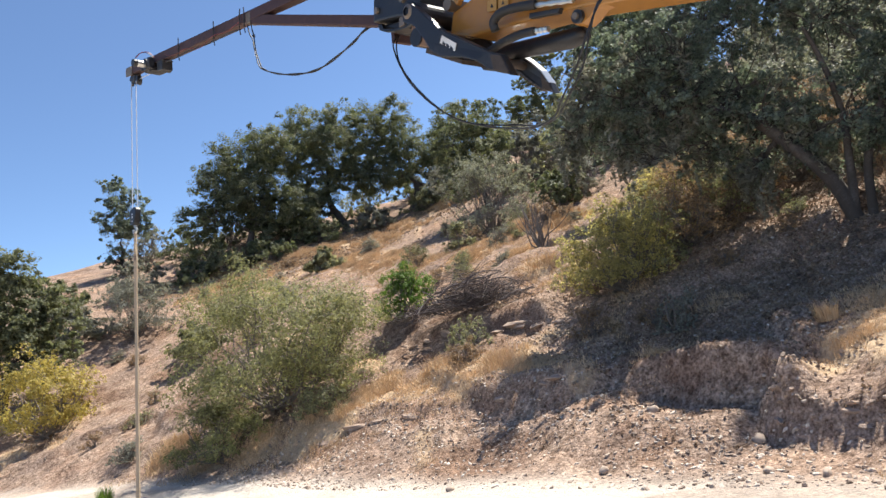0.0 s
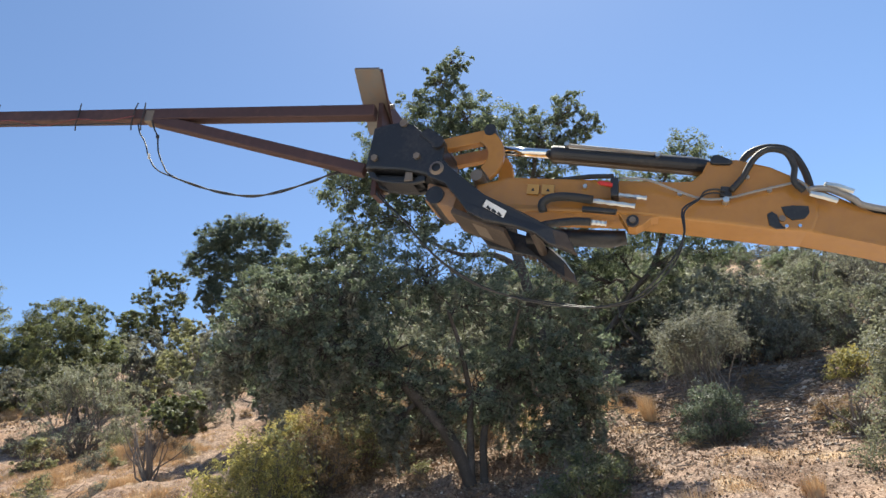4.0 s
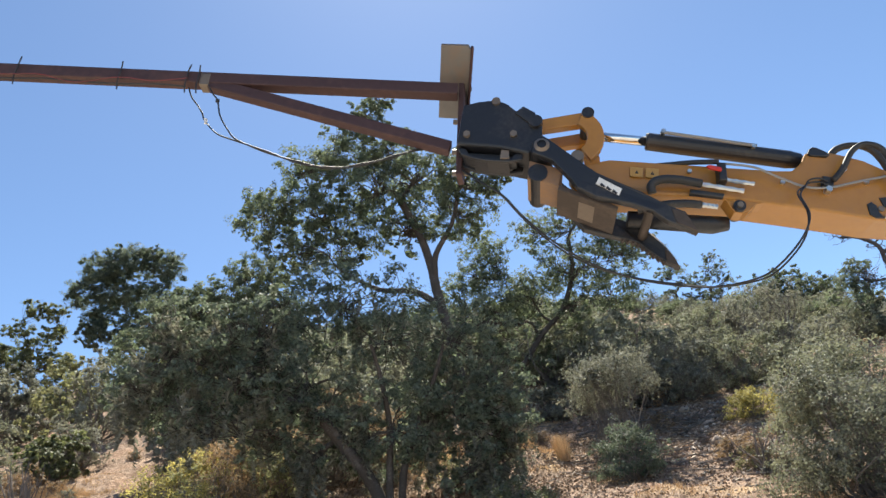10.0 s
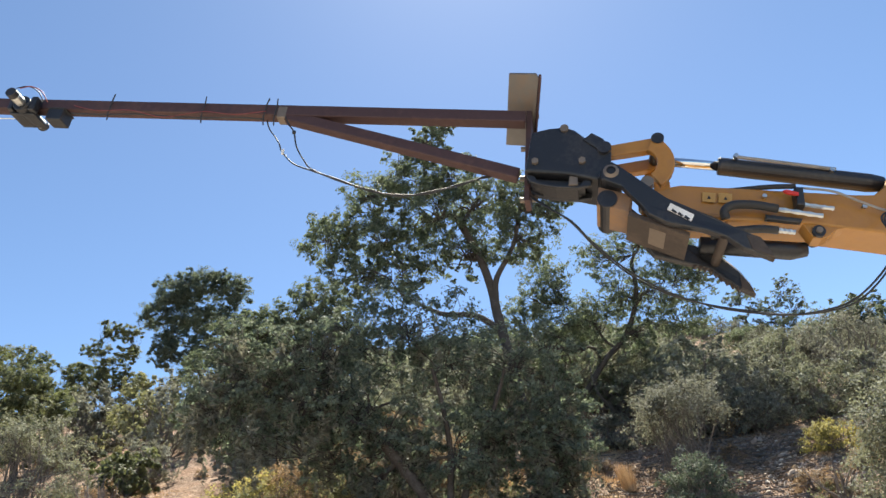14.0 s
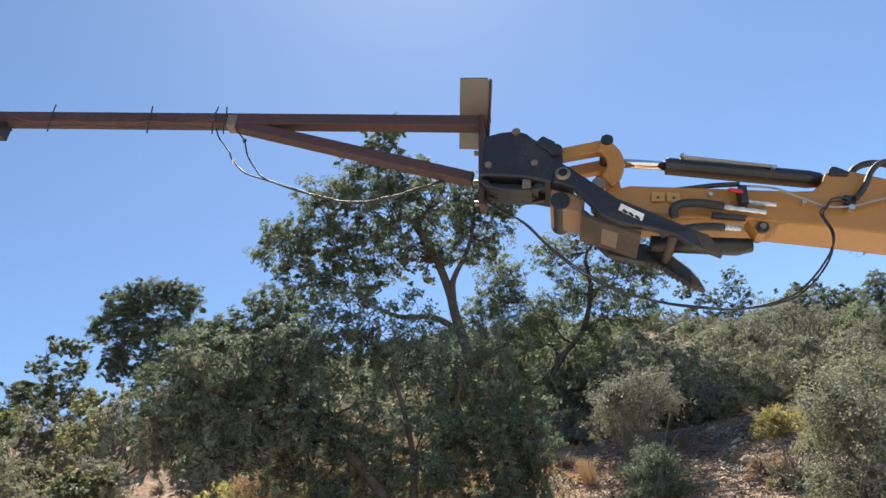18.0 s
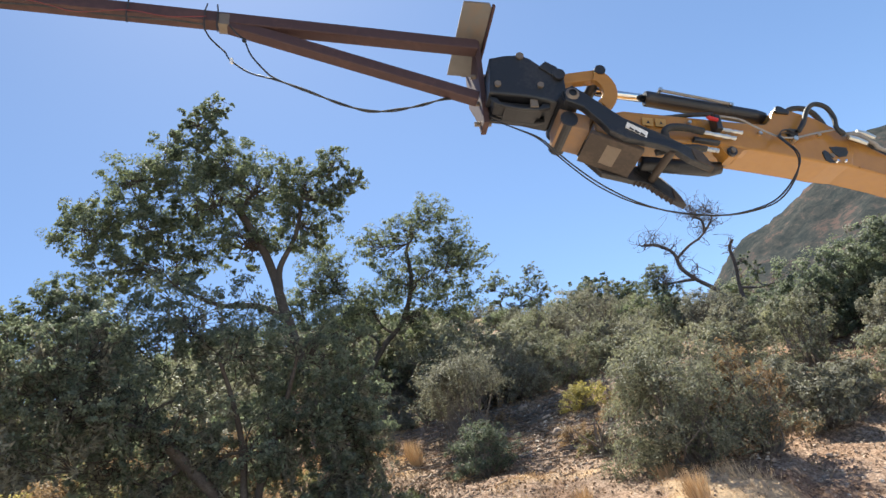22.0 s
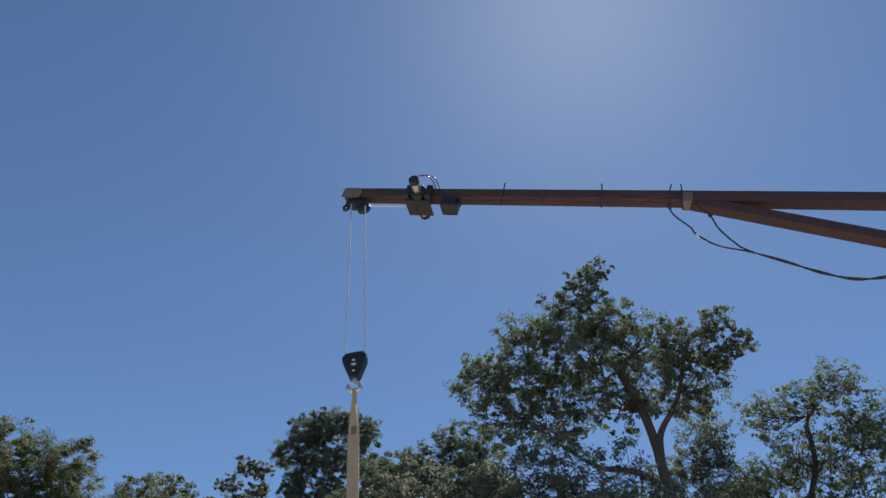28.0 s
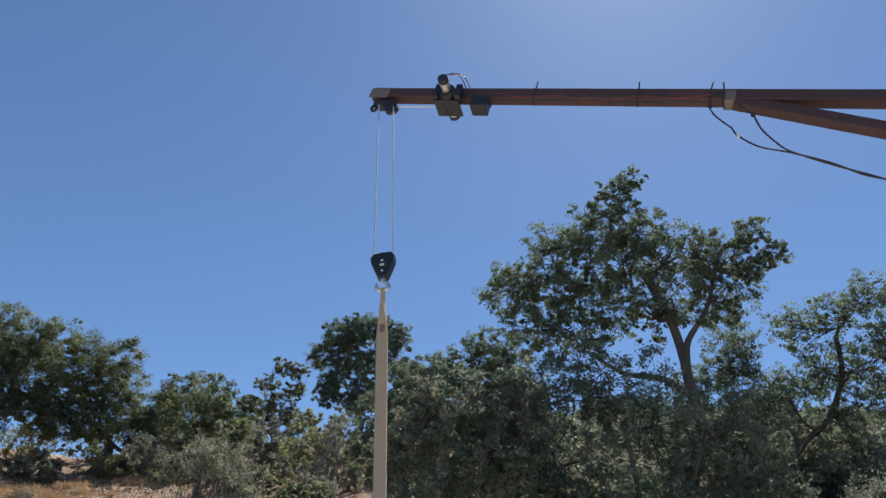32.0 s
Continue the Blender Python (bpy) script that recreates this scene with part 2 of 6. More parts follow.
DARK_RED = paint("dull_red_wire", (0.2, 0.03, 0.03), (0.1, 0.03, 0.03), 12, 0.5)
RED_PAINT = paint("red_paint", (0.55, 0.03, 0.025), (0.35, 0.03, 0.02), 8, 0.4)
WEB = paint("tan_webbing", (0.43, 0.325, 0.22), (0.34, 0.25, 0.16), 30, 0.85, bumpy=0.6)
WHITE = paint("white_decal", (0.78, 0.77, 0.74), (0.5, 0.47, 0.42), 10, 0.5)
WIRE_ROPE = paint("steel_wire_rope", (0.78, 0.79, 0.8), (0.6, 0.6, 0.6), 60, 0.35, 0.6)
PALE_YELLOW = paint("pale_yellow_decal", (0.40, 0.225, 0.06), (0.30, 0.17, 0.05), 10, 0.5)


# ---- mesh helpers ----
def mesh_of(name, bm, mat, smooth=False):
    me = bpy.data.meshes.new(name)
    bm.to_mesh(me)
    bm.free()
    me.materials.append(mat)
    if smooth:
        me.polygons.foreach_set("use_smooth", [True] * len(me.polygons))
    return me


def part(name, bm, mat, parent=None, label="", smooth=False):
    ob = new(name, mesh_of(name, bm, mat, smooth))
    if parent is not None:
        ob.parent = parent
    if label:
        ob["label"] = label
    return ob


def from_arrays(name, verts, faces, mat, parent=None, label="", smooth=False):
    me = bpy.data.meshes.new(name)
    me.from_pydata(verts.tolist() if hasattr(verts, "tolist") else verts, [], faces.tolist() if hasattr(faces, "tolist") else faces)
    me.materials.append(mat)
    if smooth:
        me.polygons.foreach_set("use_smooth", [True] * len(me.polygons))
    ob = new(name, me)
    if parent is not None:
        ob.parent = parent
    if label:
        ob["label"] = label
    return ob


def add_box(bm, m, sx, sy, sz, bevel=0.0):
    made = bmesh.ops.create_cube(bm, size=1.0, matrix=m @ Matrix.Diagonal((sx, sy, sz, 1)))
    if bevel:
        edges = list({e for v in made["verts"] for e in v.link_edges})
        bmesh.ops.bevel(bm, geom=edges, offset=bevel, segments=2, affect="EDGES", profile=0.6)
    return bm


def add_tube(bm, points, radii, sides=8, closed=True):
    """A round tube through points; radii one number or one for each point."""
    pts = [Vector(p) for p in points]
    if not hasattr(radii, "__len__"):
        radii = [radii] * len(pts)
    rings, side = [], None
    for i, p in enumerate(pts):
        d = (pts[min(i + 1, len(pts) - 1)] - pts[max(i - 1, 0)]).normalized()
        if side is None:
            side = d.orthogonal().normalized()
        side = (side - d * side.dot(d))
        side = side.normalized() if side.length > 1e-6 else d.orthogonal().normalized()
        other = d.cross(side)
        rings.append([bm.verts.new(p + (side * math.cos(a) + other * math.sin(a)) * radii[i]) for a in (2 * math.pi * k / sides for k in range(sides))])
    for a, b in zip(rings, rings[1:]):
        for k in range(sides):
            bm.faces.new((a[k], a[(k + 1) % sides], b[(k + 1) % sides], b[k]))
    if closed:
        bm.faces.new(rings[0][::-1])
        bm.faces.new(rings[-1])
    return bm


def add_prism(bm, outline, frame_m, w0, w1, bevel=0.0):
    """An outline in the (u, v) plane of frame_m, pushed from w0 to w1 along its third axis."""
    low = [bm.verts.new(frame_m @ Vector((u, v, w0))) for u, v in outline]
    top = [bm.verts.new(frame_m @ Vector((u, v, w1))) for u, v in outline]
    made = [bm.faces.new(low[::-1]), bm.faces.new(top)]
    for k in range(len(outline)):
        j = (k + 1) % len(outline)
        made.append(bm.faces.new((low[k], low[j], top[j], top[k])))
    bmesh.ops.recalc_face_normals(bm, faces=made)
    if bevel:
        edges = [e for e in {e for f in made[:2] for e in f.edges}]
        bmesh.ops.bevel(bm, geom=edges, offset=bevel, segments=2, affect="EDGES", profile=0.6)
    return bm


def spline(points, per=6):
    """A smooth line through the points."""
    p = [Vector(q) for q in points]
    p = [2 * p[0] - p[1]] + p + [2 * p[-1] - p[-2]]
    out = []
    for i in range(1, len(p) - 2):
        for k in range(per):
            t = k / per
            out.append(0.5 * ((2 * p[i]) + (p[i + 1] - p[i - 1]) * t + (2 * p[i - 1] - 5 * p[i] + 4 * p[i + 1] - p[i + 2]) * t * t
                              + (3 * p[i] - p[i - 1] - 3 * p[i + 1] + p[i + 2]) * t ** 3))
    return out + [p[-2]]


# ---- the lie of the land ----
rng = np.random.default_rng(7)
LATTICE = rng.random((64, 64))


def value_noise(x, y, size):
    """Smooth random heights from 0 to 1, with hills about size metres wide."""
    u, v = np.asarray(x, float) / size + 17.3, np.asarray(y, float) / size + 41.9
    i, j = np.floor(u).astype(int), np.floor(v).astype(int)
    f, g = u - i, v - j
    f, g = f * f * (3 - 2 * f), g * g * (3 - 2 * g)
    at = lambda a, b: LATTICE[a % 64, b % 64]
    return (at(i, j) * (1 - f) + at(i + 1, j) * f) * (1 - g) + (at(i, j + 1) * (1 - f) + at(i + 1, j + 1) * f) * g


def smooth01(t):
    t = np.clip(t, 0, 1)
    return t * t * (3 - 2 * t)


def rise(x, y):
    """Height of the hillside over the road's level, before the ledges and the roughness."""
    d = np.hypot(x, y)
    # the crest runs nearer on the side where the hill drops to the valley
    crest = np.interp(np.degrees(np.arctan2(x, y)), (50, 56, 60, 66, 71, 75, 81, 90, 110), (62, 54, 45, 39, 37, 32, 28.5, 27, 27))
    f = np.where(d > crest, crest / np.maximum(d, 1), 1.0)
    xx, yy, dd = x * f, y * f, np.minimum(d, crest)
    base = -0.035 * np.clip(yy, 0, 12)
    p = 0.22 * xx + 0.239 * yy - 2.52 + 0.09 * np.maximum(0, dd - 15) + 0.2 * np.maximum(0, -xx - 6) * smooth01((dd - 20) / 25) - base
    return base, p


# broken edges of the bank: points along the edge (uphill on the left hand), drop in metres
LEDGES = (([(7.2, 6.2), (6.2, 6.6), (5.3, 7.1), (4.6, 7.55), (4.05, 7.95), (3.7, 8.4), (3.5, 8.9), (3.45, 9.5)], 0.27, 0.55),
          ([(3.75, 8.7), (3.5, 9.2), (3.55, 9.75), (3.2, 10.2), (2.85, 10.65), (2.5, 11.1), (2.0, 11.3)], 0.34, 0.6),
          ([(1.7, 15.0), (0.9, 15.7), (0.2, 16.3), (-0.3, 17.2), (-1.2, 17.6), (-2.1, 18.3)], 0.24, 0.8),
          ([(1.9, 11.6), (0.8, 12.3), (-0.2, 12.8), (-1.4, 13.6), (-2.6, 14.4), (-4.0, 14.6)], 0.14, 0.8),
          ([(-5.5, 20.5), (-7.5, 21.8), (-9.5, 22.0)], 0.3, 0.8),
          ([(-12.0, 41.5), (-15.5, 43.0), (-19.0, 44.5)], 0.9, 2.0))


def ledges(x, y):
    """Small eroded steps: a sharp drop along a line, fading away uphill and downhill."""
    h = np.zeros_like(x)
    jx = x + (value_noise(x, y, 1.1) - 0.5) * 0.35
    jy = y + (value_noise(x + 9, y, 1.0) - 0.5) * 0.35
    for line, drop, fade in LEDGES:
        best, side, along = np.full_like(x, 1e9), np.zeros_like(x), np.zeros_like(x)
        for k, ((ax, ay), (bx, by)) in enumerate(zip(line, line[1:])):
            ex, ey = bx - ax, by - ay
            t = np.clip(((jx - ax) * ex + (jy - ay) * ey) / (ex * ex + ey * ey), 0, 1)
            dx, dy = jx - ax - t * ex, jy - ay - t * ey
            q = np.hypot(dx, dy)
            s = np.sign(ex * dy - ey * dx)
            near = q < best
            best, side, along = np.where(near, q, best), np.where(near, -s, side), np.where(near, (k + t) / (len(line) - 1), along)
        end = smooth01(along / 0.12) * smooth01((1 - along) / 0.12)
        face = 0.32 * fade
        above = np.where(side > 0, smooth01(best / face) * np.exp(-np.maximum(0, best - face) / (1.6 * fade)), -smooth01(best / face) * np.exp(-best / (0.6 * fade)) * 0.8)
        h = h + drop * end * above * (0.35 + 1.3 * value_noise(x, y, 1.7))
    return h


def land(x, y, fine=True):
    x, y = np.asarray(x, float), np.asarray(y, float)
    base, p = rise(x, y)
    wob = (value_noise(x, y, 2.1) - 0.5) * 0.5 + (value_noise(x, y, 0.8) - 0.5) * 0.22
    easy = smooth01((p + wob * 0.5 - 0.05) / (0.45 + 0.5 * value_noise(x, y, 5.0)))
    h = base + np.maximum(p, 0) * easy
    rough = smooth01(p / 1.2)
    h = h + rough * ((value_noise(x, y, 6.0) - 0.5) * 0.7 + (value_noise(x, y, 2.3) - 0.5) * 0.32)
    # gullies and small steps on the slope
    step = value_noise(x + 0.35 * y, y * 1.4, 3.4)
    h = h + rough * 0.22 * (smooth01((step - 0.52) / 0.08) - 0.5) * smooth01((38 - np.hypot(x, y)) / 15)
    h = h + ledges(x, y)
    if fine:
        clod = 1 - np.abs(2 * value_noise(x, y, 0.42) - 1)
        h = h + (0.12 + 0.88 * smooth01(p / 0.7)) * ((value_noise(x, y, 0.9) - 0.5) * 0.16 + (value_noise(x, y, 0.36) - 0.5) * 0.10 + (clod - 0.6) * 0.06)
    return h


def ground_at(x, y):
    return float(land(np.array([x]), np.array([y]))[0])


def spaced(runs, reach, grow=1.16):
    """Grid lines: runs of even steps (start, step), then ever wider steps out to reach."""
    inner = []
    for (lo, step), (hi, _) in zip(runs, runs[1:]):
        inner += list(np.arange(lo, hi - 0.5 * step, step))
    s, a, b = 0.12, runs[0][0], runs[-1][0]
    left, right = [], []
    while a > -reach or b < reach:
        s *= grow
        a, b = a - s, b + s
        left.append(a)
        right.append(b)
    return np.array(left[::-1] + inner + right)


# golden patches of dry grass: place and reach
PATCHES = ((-2.5, 15.5, 0.9), (-1.4, 14.9, 0.9), (-0.3, 13.8, 0.7), (-4.0, 15.0, 0.8), (-3.2, 14.8, 0.6), (-8.1, 17.2, 0.8), (-6.5, 16.2, 0.8), (-5.2, 15.5, 0.7), (4.1, 9.1, 0.45), (4.6, 9.2, 0.6),
           (5.1, 9.3, 0.6), (0.9, 13.0, 0.5), (-3.9, 31.2, 1.6), (-5.4, 33.5, 1.8), (-17.0, 40.0, 2.5), (-12.5, 37.5, 1.8), (1.5, 26.5, 1.5), (-8.0, 41.0, 2.4), (-4.5, 39.5, 2.2), (-11.0, 39.5, 2.6), (-14.5, 36.5, 2.2), (-6.5, 36.0, 1.8), (1.8, 19.1, 0.8), (2.3, 17.5, 0.8), (-1.0, 43.0, 2.4), (12.4, 14.0, 0.6), (9.7, 15.4, 0.7), (5.5, 9.9, 0.7), (3.0, 11.6, 0.5), (4.9, 8.5, 0.6), (5.6, 8.3, 0.7), (6.4, 7.9, 0.7), (3.9, 7.1, 0.4), (4.6, 6.7, 0.5), (0.0, 24.5, 1.6), (1.6, 22.6, 1.2), (3.4, 25.5, 1.5), (-2.2, 27.5, 1.8))


def dry_cover(x, y):
    """How thick the dry grass stands, from 0 to 1."""
    g = np.zeros_like(x)
    for px, py, reach in PATCHES:
        g = np.maximum(g, np.exp(-((x - px) ** 2 + (y - py) ** 2) / reach ** 2))
    noise = value_noise(x, y, 4.5) * 0.55 + value_noise(x, y, 0.9) * 0.45
    return np.clip(g * (0.55 + 0.7 * noise) + smooth01((noise - 0.64) / 0.14) * 0.6, 0, 1)


def build_ground():
    xs, ys = spaced([(-14, 0.12), (-4, 0.065), (7, 0.12), (20, 0)], 3200), spaced([(5, 0.12), (7, 0.065), (13, 0.11), (24, 0)], 3200)
    gx, gy = np.meshgrid(xs, ys)
    gz = land(gx, gy)
    d = np.hypot(gx, gy)
    nx, ny = len(xs), len(ys)
    k = np.arange((ny - 1) * (nx - 1))
    r, c = k // (nx - 1), k % (nx - 1)
    a = r * nx + c
    faces = np.stack([a, a + 1, a + 1 + nx, a + nx], 1)
    ob = from_arrays("ground", np.stack([gx.ravel(), gy.ravel(), gz.ravel()], 1), faces, SOIL, smooth=True)
    _, p = rise(gx, gy)
    flat = 1 - smooth01((p - 0.05) / 0.35)
    straw = 0.8 * smooth01((dry_cover(gx, gy) - 0.45) / 0.2) * smooth01((p - 0.1) / 0.3)
    rut = smooth01((value_noise(gx * 0.3, gy, 1.2) - 0.25) / 0.2)
    for name, values in (("road", flat * (0.55 + 0.45 * rut)), ("straw", straw), ("scrub", smooth01((d - 70) / 60))):
        at = ob.data.attributes.new(name, "FLOAT", "POINT")
        at.data.foreach_set("value", values.ravel().astype(np.float32))
    return tagged(ob, "dry stony hillside above a pale dirt road", "ground", kind="structure")


ground = build_ground()


def build_mountain():
    """A far scrubby ridge beyond the shoulder of the hill."""
    th = np.linspace(radians(62), radians(125), 90)
    tt = np.linspace(0, 1, 40)
    a, t = np.meshgrid(th, tt)
    crest = 130 + 110 * smooth01((a - radians(73)) / radians(11)) + 45 * smooth01((a - radians(83)) / radians(11))
    d = 520 + 420 * t
    x, y = d * np.sin(a), d * np.cos(a)
    z = crest * np.sin(t * math.pi / 2) ** 0.8 * (1 - 0.0 * t) + (value_noise(x, y, 90) - 0.5) * 26 * t * (1 - t) * 4 + (value_noise(x, y, 30) - 0.5) * 12 + (value_noise(x, y, 11) - 0.5) * 8
    nx = len(th)
    k = np.arange((len(tt) - 1) * (nx - 1))
    r, c = k // (nx - 1), k % (nx - 1)
    q = r * nx + c
    m, n, l, p = nodes_of("hazed_ridge")
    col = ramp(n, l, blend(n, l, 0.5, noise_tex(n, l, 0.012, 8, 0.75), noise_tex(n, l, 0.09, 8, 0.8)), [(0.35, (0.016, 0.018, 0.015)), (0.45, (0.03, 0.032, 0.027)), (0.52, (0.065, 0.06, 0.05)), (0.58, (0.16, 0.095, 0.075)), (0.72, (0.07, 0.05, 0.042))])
    # aerial haze painted in: the ridge colour goes a quarter towards blue-grey
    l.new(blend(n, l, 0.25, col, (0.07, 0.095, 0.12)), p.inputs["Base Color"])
    p.inputs["Roughness"].default_value = 1.0
    p.inputs["Specular IOR Level"].default_value = 0.0
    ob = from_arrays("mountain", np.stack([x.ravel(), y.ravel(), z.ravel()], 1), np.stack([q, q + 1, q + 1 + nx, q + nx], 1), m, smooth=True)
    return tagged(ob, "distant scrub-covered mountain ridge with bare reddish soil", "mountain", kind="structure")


build_mountain()


# ---- plants ----
def leaf_arrays(centres, size, r, up=0.35, aspect=0.55, out=None):
    """Pointed leaves, one four-cornered face each, folded a little along the middle; out is the way they face."""
    n = len(centres)
    nrm = r.normal(size=(n, 3)) * 0.6
    nrm[:, 2] += up
    if out is not None:
        nrm = nrm + out * 1.25
    nrm /= np.linalg.norm(nrm, axis=1)[:, None] + 1e-9
    d = np.cross(nrm, r.normal(size=(n, 3)))
    d /= np.linalg.norm(d, axis=1)[:, None] + 1e-9
    s = np.cross(nrm, d)
    k = (size * (0.6 + 0.8 * r.random(n)))[:, None]
    v = np.stack([centres - d * k * 0.5, centres + s * k * aspect * 0.5 + nrm * k * 0.08, centres + d * k * 0.5, centres - s * k * aspect * 0.5 + nrm * k * 0.08], 1)
    return v.reshape(-1, 3), np.arange(4 * n).reshape(-1, 4)


def clumped(heads, mids, reach, each, r, flat=0.7):
    """Leaf places in tight sprays round many clump centres, and the way each leaf faces."""
    q = r.normal(size=(len(heads), each, 3))
    q /= np.linalg.norm(q, axis=-1, keepdims=True)
    # each clump is made of a few small rosettes that stand apart
    rosettes = 5
    pick = r.integers(0, rosettes, (len(heads), each))
    centre = r.normal(size=(len(heads), rosettes, 3))
    centre /= np.linalg.norm(centre, axis=-1, keepdims=True)
    centre *= r.uniform(0.35, 0.95, (len(heads), rosettes, 1))
    q = q * (0.15 + 0.33 * r.random((len(heads), each, 1)) ** 0.5) + np.take_along_axis(centre, pick[:, :, None], 1)
    q *= np.array([1, 1, flat])
    pts = heads[:, None, :] + q * (reach * (0.55 + 0.9 * r.random(len(heads)) ** 1.5))[:, None, None]
    away = heads - mids
    away = away / (np.linalg.norm(away, axis=1)[:, None] + 1e-6)
    out = q / (np.linalg.norm(q, axis=-1, keepdims=True) + 1e-6) * 0.7 + away[:, None, :] * 0.6
    return pts.reshape(-1, 3), out.reshape(-1, 3)


def limbs_mesh(name, limbs, mat, parent, label=""):
    bm = bmesh.new()
    for pts, radii, sides in limbs:
        add_tube(bm, pts, radii, sides, closed=False)
    return part(name, bm, mat, parent, label, smooth=True)


def crooked(a, b, bend, r, count=7):
    """A crooked line from a to b."""
    a, b = np.array(a, float), np.array(b, float)
    length = np.linalg.norm(b - a)
    off = r.normal(size=3) * bend * length
    off2 = r.normal(size=3) * bend * 0.6 * length
    t = np.linspace(0, 1, count)[:, None]
    return a + (b - a) * t + off * np.sin(t * math.pi) + off2 * np.sin(t * 2 * math.pi)


def in_ball(r, shape):
    """Random points in a slightly flattened unit ball."""
    q = r.normal(size=(*shape, 3))
    q /= np.linalg.norm(q, axis=-1, keepdims=True)
    return q * r.random((*shape, 1)) ** 0.5 * np.array([1, 1, 0.75])


def tree(label, base, blobs, mat, leaves=2500, size=0.1, trunk=0.25, seed=1, clumps=26, flat=0.8, fork=0.45, bark=None, moss=0, path=None, stems=1, name="oak_tree", tight=0.17, twigs=9, more=(), bare=0):
    r = np.random.default_rng(seed)
    gx, gy = base
    gz = ground_at(gx, gy) - 0.1
    ob = tagged(new(name), label, "tree")
    ob.location = (gx, gy, gz)
    o = np.array([gx, gy, gz])
    B = (np.array(blobs, float) - np.array([gx, gy, gz, 0])) * np.array([1, 1, 1, 1.08])
    mid = B[:, :3].mean(0)
    bark = bark or BARK
    trunks, extra, boughs = [], [], []
    for s in range(stems):
        aim = np.array([mid[0] * 0.75, mid[1] * 0.75, 0]) + (r.normal(size=3) * 0.12 * mid[2] if stems > 1 else 0)
        aim[2] = mid[2] * fork
        line = crooked((0.1 * s, 0.12 * s, 0), aim, 0.06, r, 9) if path is None else np.array(spline([Vector(np.array(q) - o) for q in path], 4))
        radii = np.linspace(trunk, trunk * 0.62, len(line)) * (1 if s == 0 else 0.7)
        radii[0] *= 1.35
        trunks.append((line, radii, 10))
    for side in more:
        line = np.array(spline([Vector(np.array(q) - o) for q in side], 4))
        extra.append((line, np.linspace(trunk * 0.62, trunk * 0.25, len(line)), 8))
    # branches grow from the nearest wood below them
    wood, girth = [], []
    for line, radii, _ in trunks + extra:
        m0 = int(len(line) * (0.3 if path is None else 0.45))
        wood += list(line[m0:])
        girth += list(radii[m0:])
    wood, girth = np.array(wood), np.array(girth)
    pts, outs = [], []
    near_first = np.argsort(np.linalg.norm(B[:, :3] - wood[-1], axis=1))
    for k in near_first:
        x, y, z, rad = B[k]
        c = np.array([x, y, z])
        away = c - wood
        cost = np.linalg.norm(away, axis=1) + 1.6 * np.maximum(0, 0.35 * np.hypot(away[:, 0], away[:, 1]) - away[:, 2])
        at = int(np.argmin(cost))
        limb = crooked(wood[at], c, 0.13, r, 10) + r.normal(size=(10, 3)) * 0.03 * np.linalg.norm(c - wood[at]) * np.sin(np.linspace(0, math.pi, 10))[:, None]
        w = min(girth[at] * 0.62, trunk * 0.5)
        radii = np.linspace(w, max(0.016, 0.3 * w), 10)
        limbs = [(limb, radii, 6)]
        boughs.append(limbs)
        wood, girth = np.concatenate([wood, limb[3:]]), np.concatenate([girth, radii[3:]])
        part_of = float(np.clip((rad / B[:, 3].mean()) ** 2, 0.3, 1.9))
        m = max(12, int(1.5 * clumps * part_of ** 0.5))
        q = r.normal(size=(m, 3))
        q /= np.linalg.norm(q, axis=1)[:, None]
        q *= (0.45 + 0.65 * r.random(m))[:, None] * rad * np.array([1, 1, flat])
        heads = c + q
        for e in range(twigs * 2):
            tw = crooked(limb[r.integers(4, 10)], heads[e % m] + r.normal(size=3) * 0.05 * rad, 0.16, r, 6)
            limbs.append((tw, np.linspace(max(0.3 * w, 0.012), 0.005, 6), 4))
        p, o2 = clumped(heads, np.tile(c - np.array([0, 0, 0.3 * rad]), (m, 1)), np.full(m, rad * tight * 1.45), max(6, int(1.08 * leaves * part_of) // m), r)
        pts.append(p)
        outs.append(o2)
    for line, radii, _ in (trunks + extra if bare else ()):
        limbs = []
        for _ in range(bare):
            k = r.integers(len(line) // 2, len(line))
            q = r.normal(size=3)
            q[2] = abs(q[2])
            end = line[k] + q / np.linalg.norm(q) * r.uniform(0.25, 0.8)
            twig = crooked(line[k], end, 0.28, r, 7)
            limbs.append((twig, np.linspace(min(0.03, 0.28 * radii[k]), 0.006, 7), 4))
            for _ in range(2):
                limbs.append((crooked(twig[r.integers(2, 6)], end + r.normal(size=3) * 0.22, 0.25, r, 5), np.linspace(0.010, 0.005, 5), 3))
        boughs.append(limbs)
    limbs_mesh("trunk", trunks, bark, ob)
    for limbs in [[e] for e in extra] + boughs:
        limbs_mesh("limb", limbs, bark, ob)
    v, f = leaf_arrays(np.concatenate(pts), size * 0.98, r, 0.45, 0.62, np.concatenate(outs))
    from_arrays("crown", v, f, mat, ob)
    if moss:
        pts = []
        for _ in range(moss):
            x, y, z, rad = B[r.integers(len(B))]
            p = np.array([x, y, z]) + in_ball(r, (1,))[0] * rad * 0.8
            n = r.integers(30, 70)
            t = r.random(n)
            pts.append(p + np.stack([r.normal(size=n) * 0.10 * (1 - t), r.normal(size=n) * 0.10 * (1 - t), -t * r.uniform(0.4, 1.1)], 1))
        v, f = leaf_arrays(np.concatenate(pts), 0.14, r, 0, 0.3)
        from_arrays("lichen", v, f, MOSS, ob, "pale hanging lichen strands")
    return ob


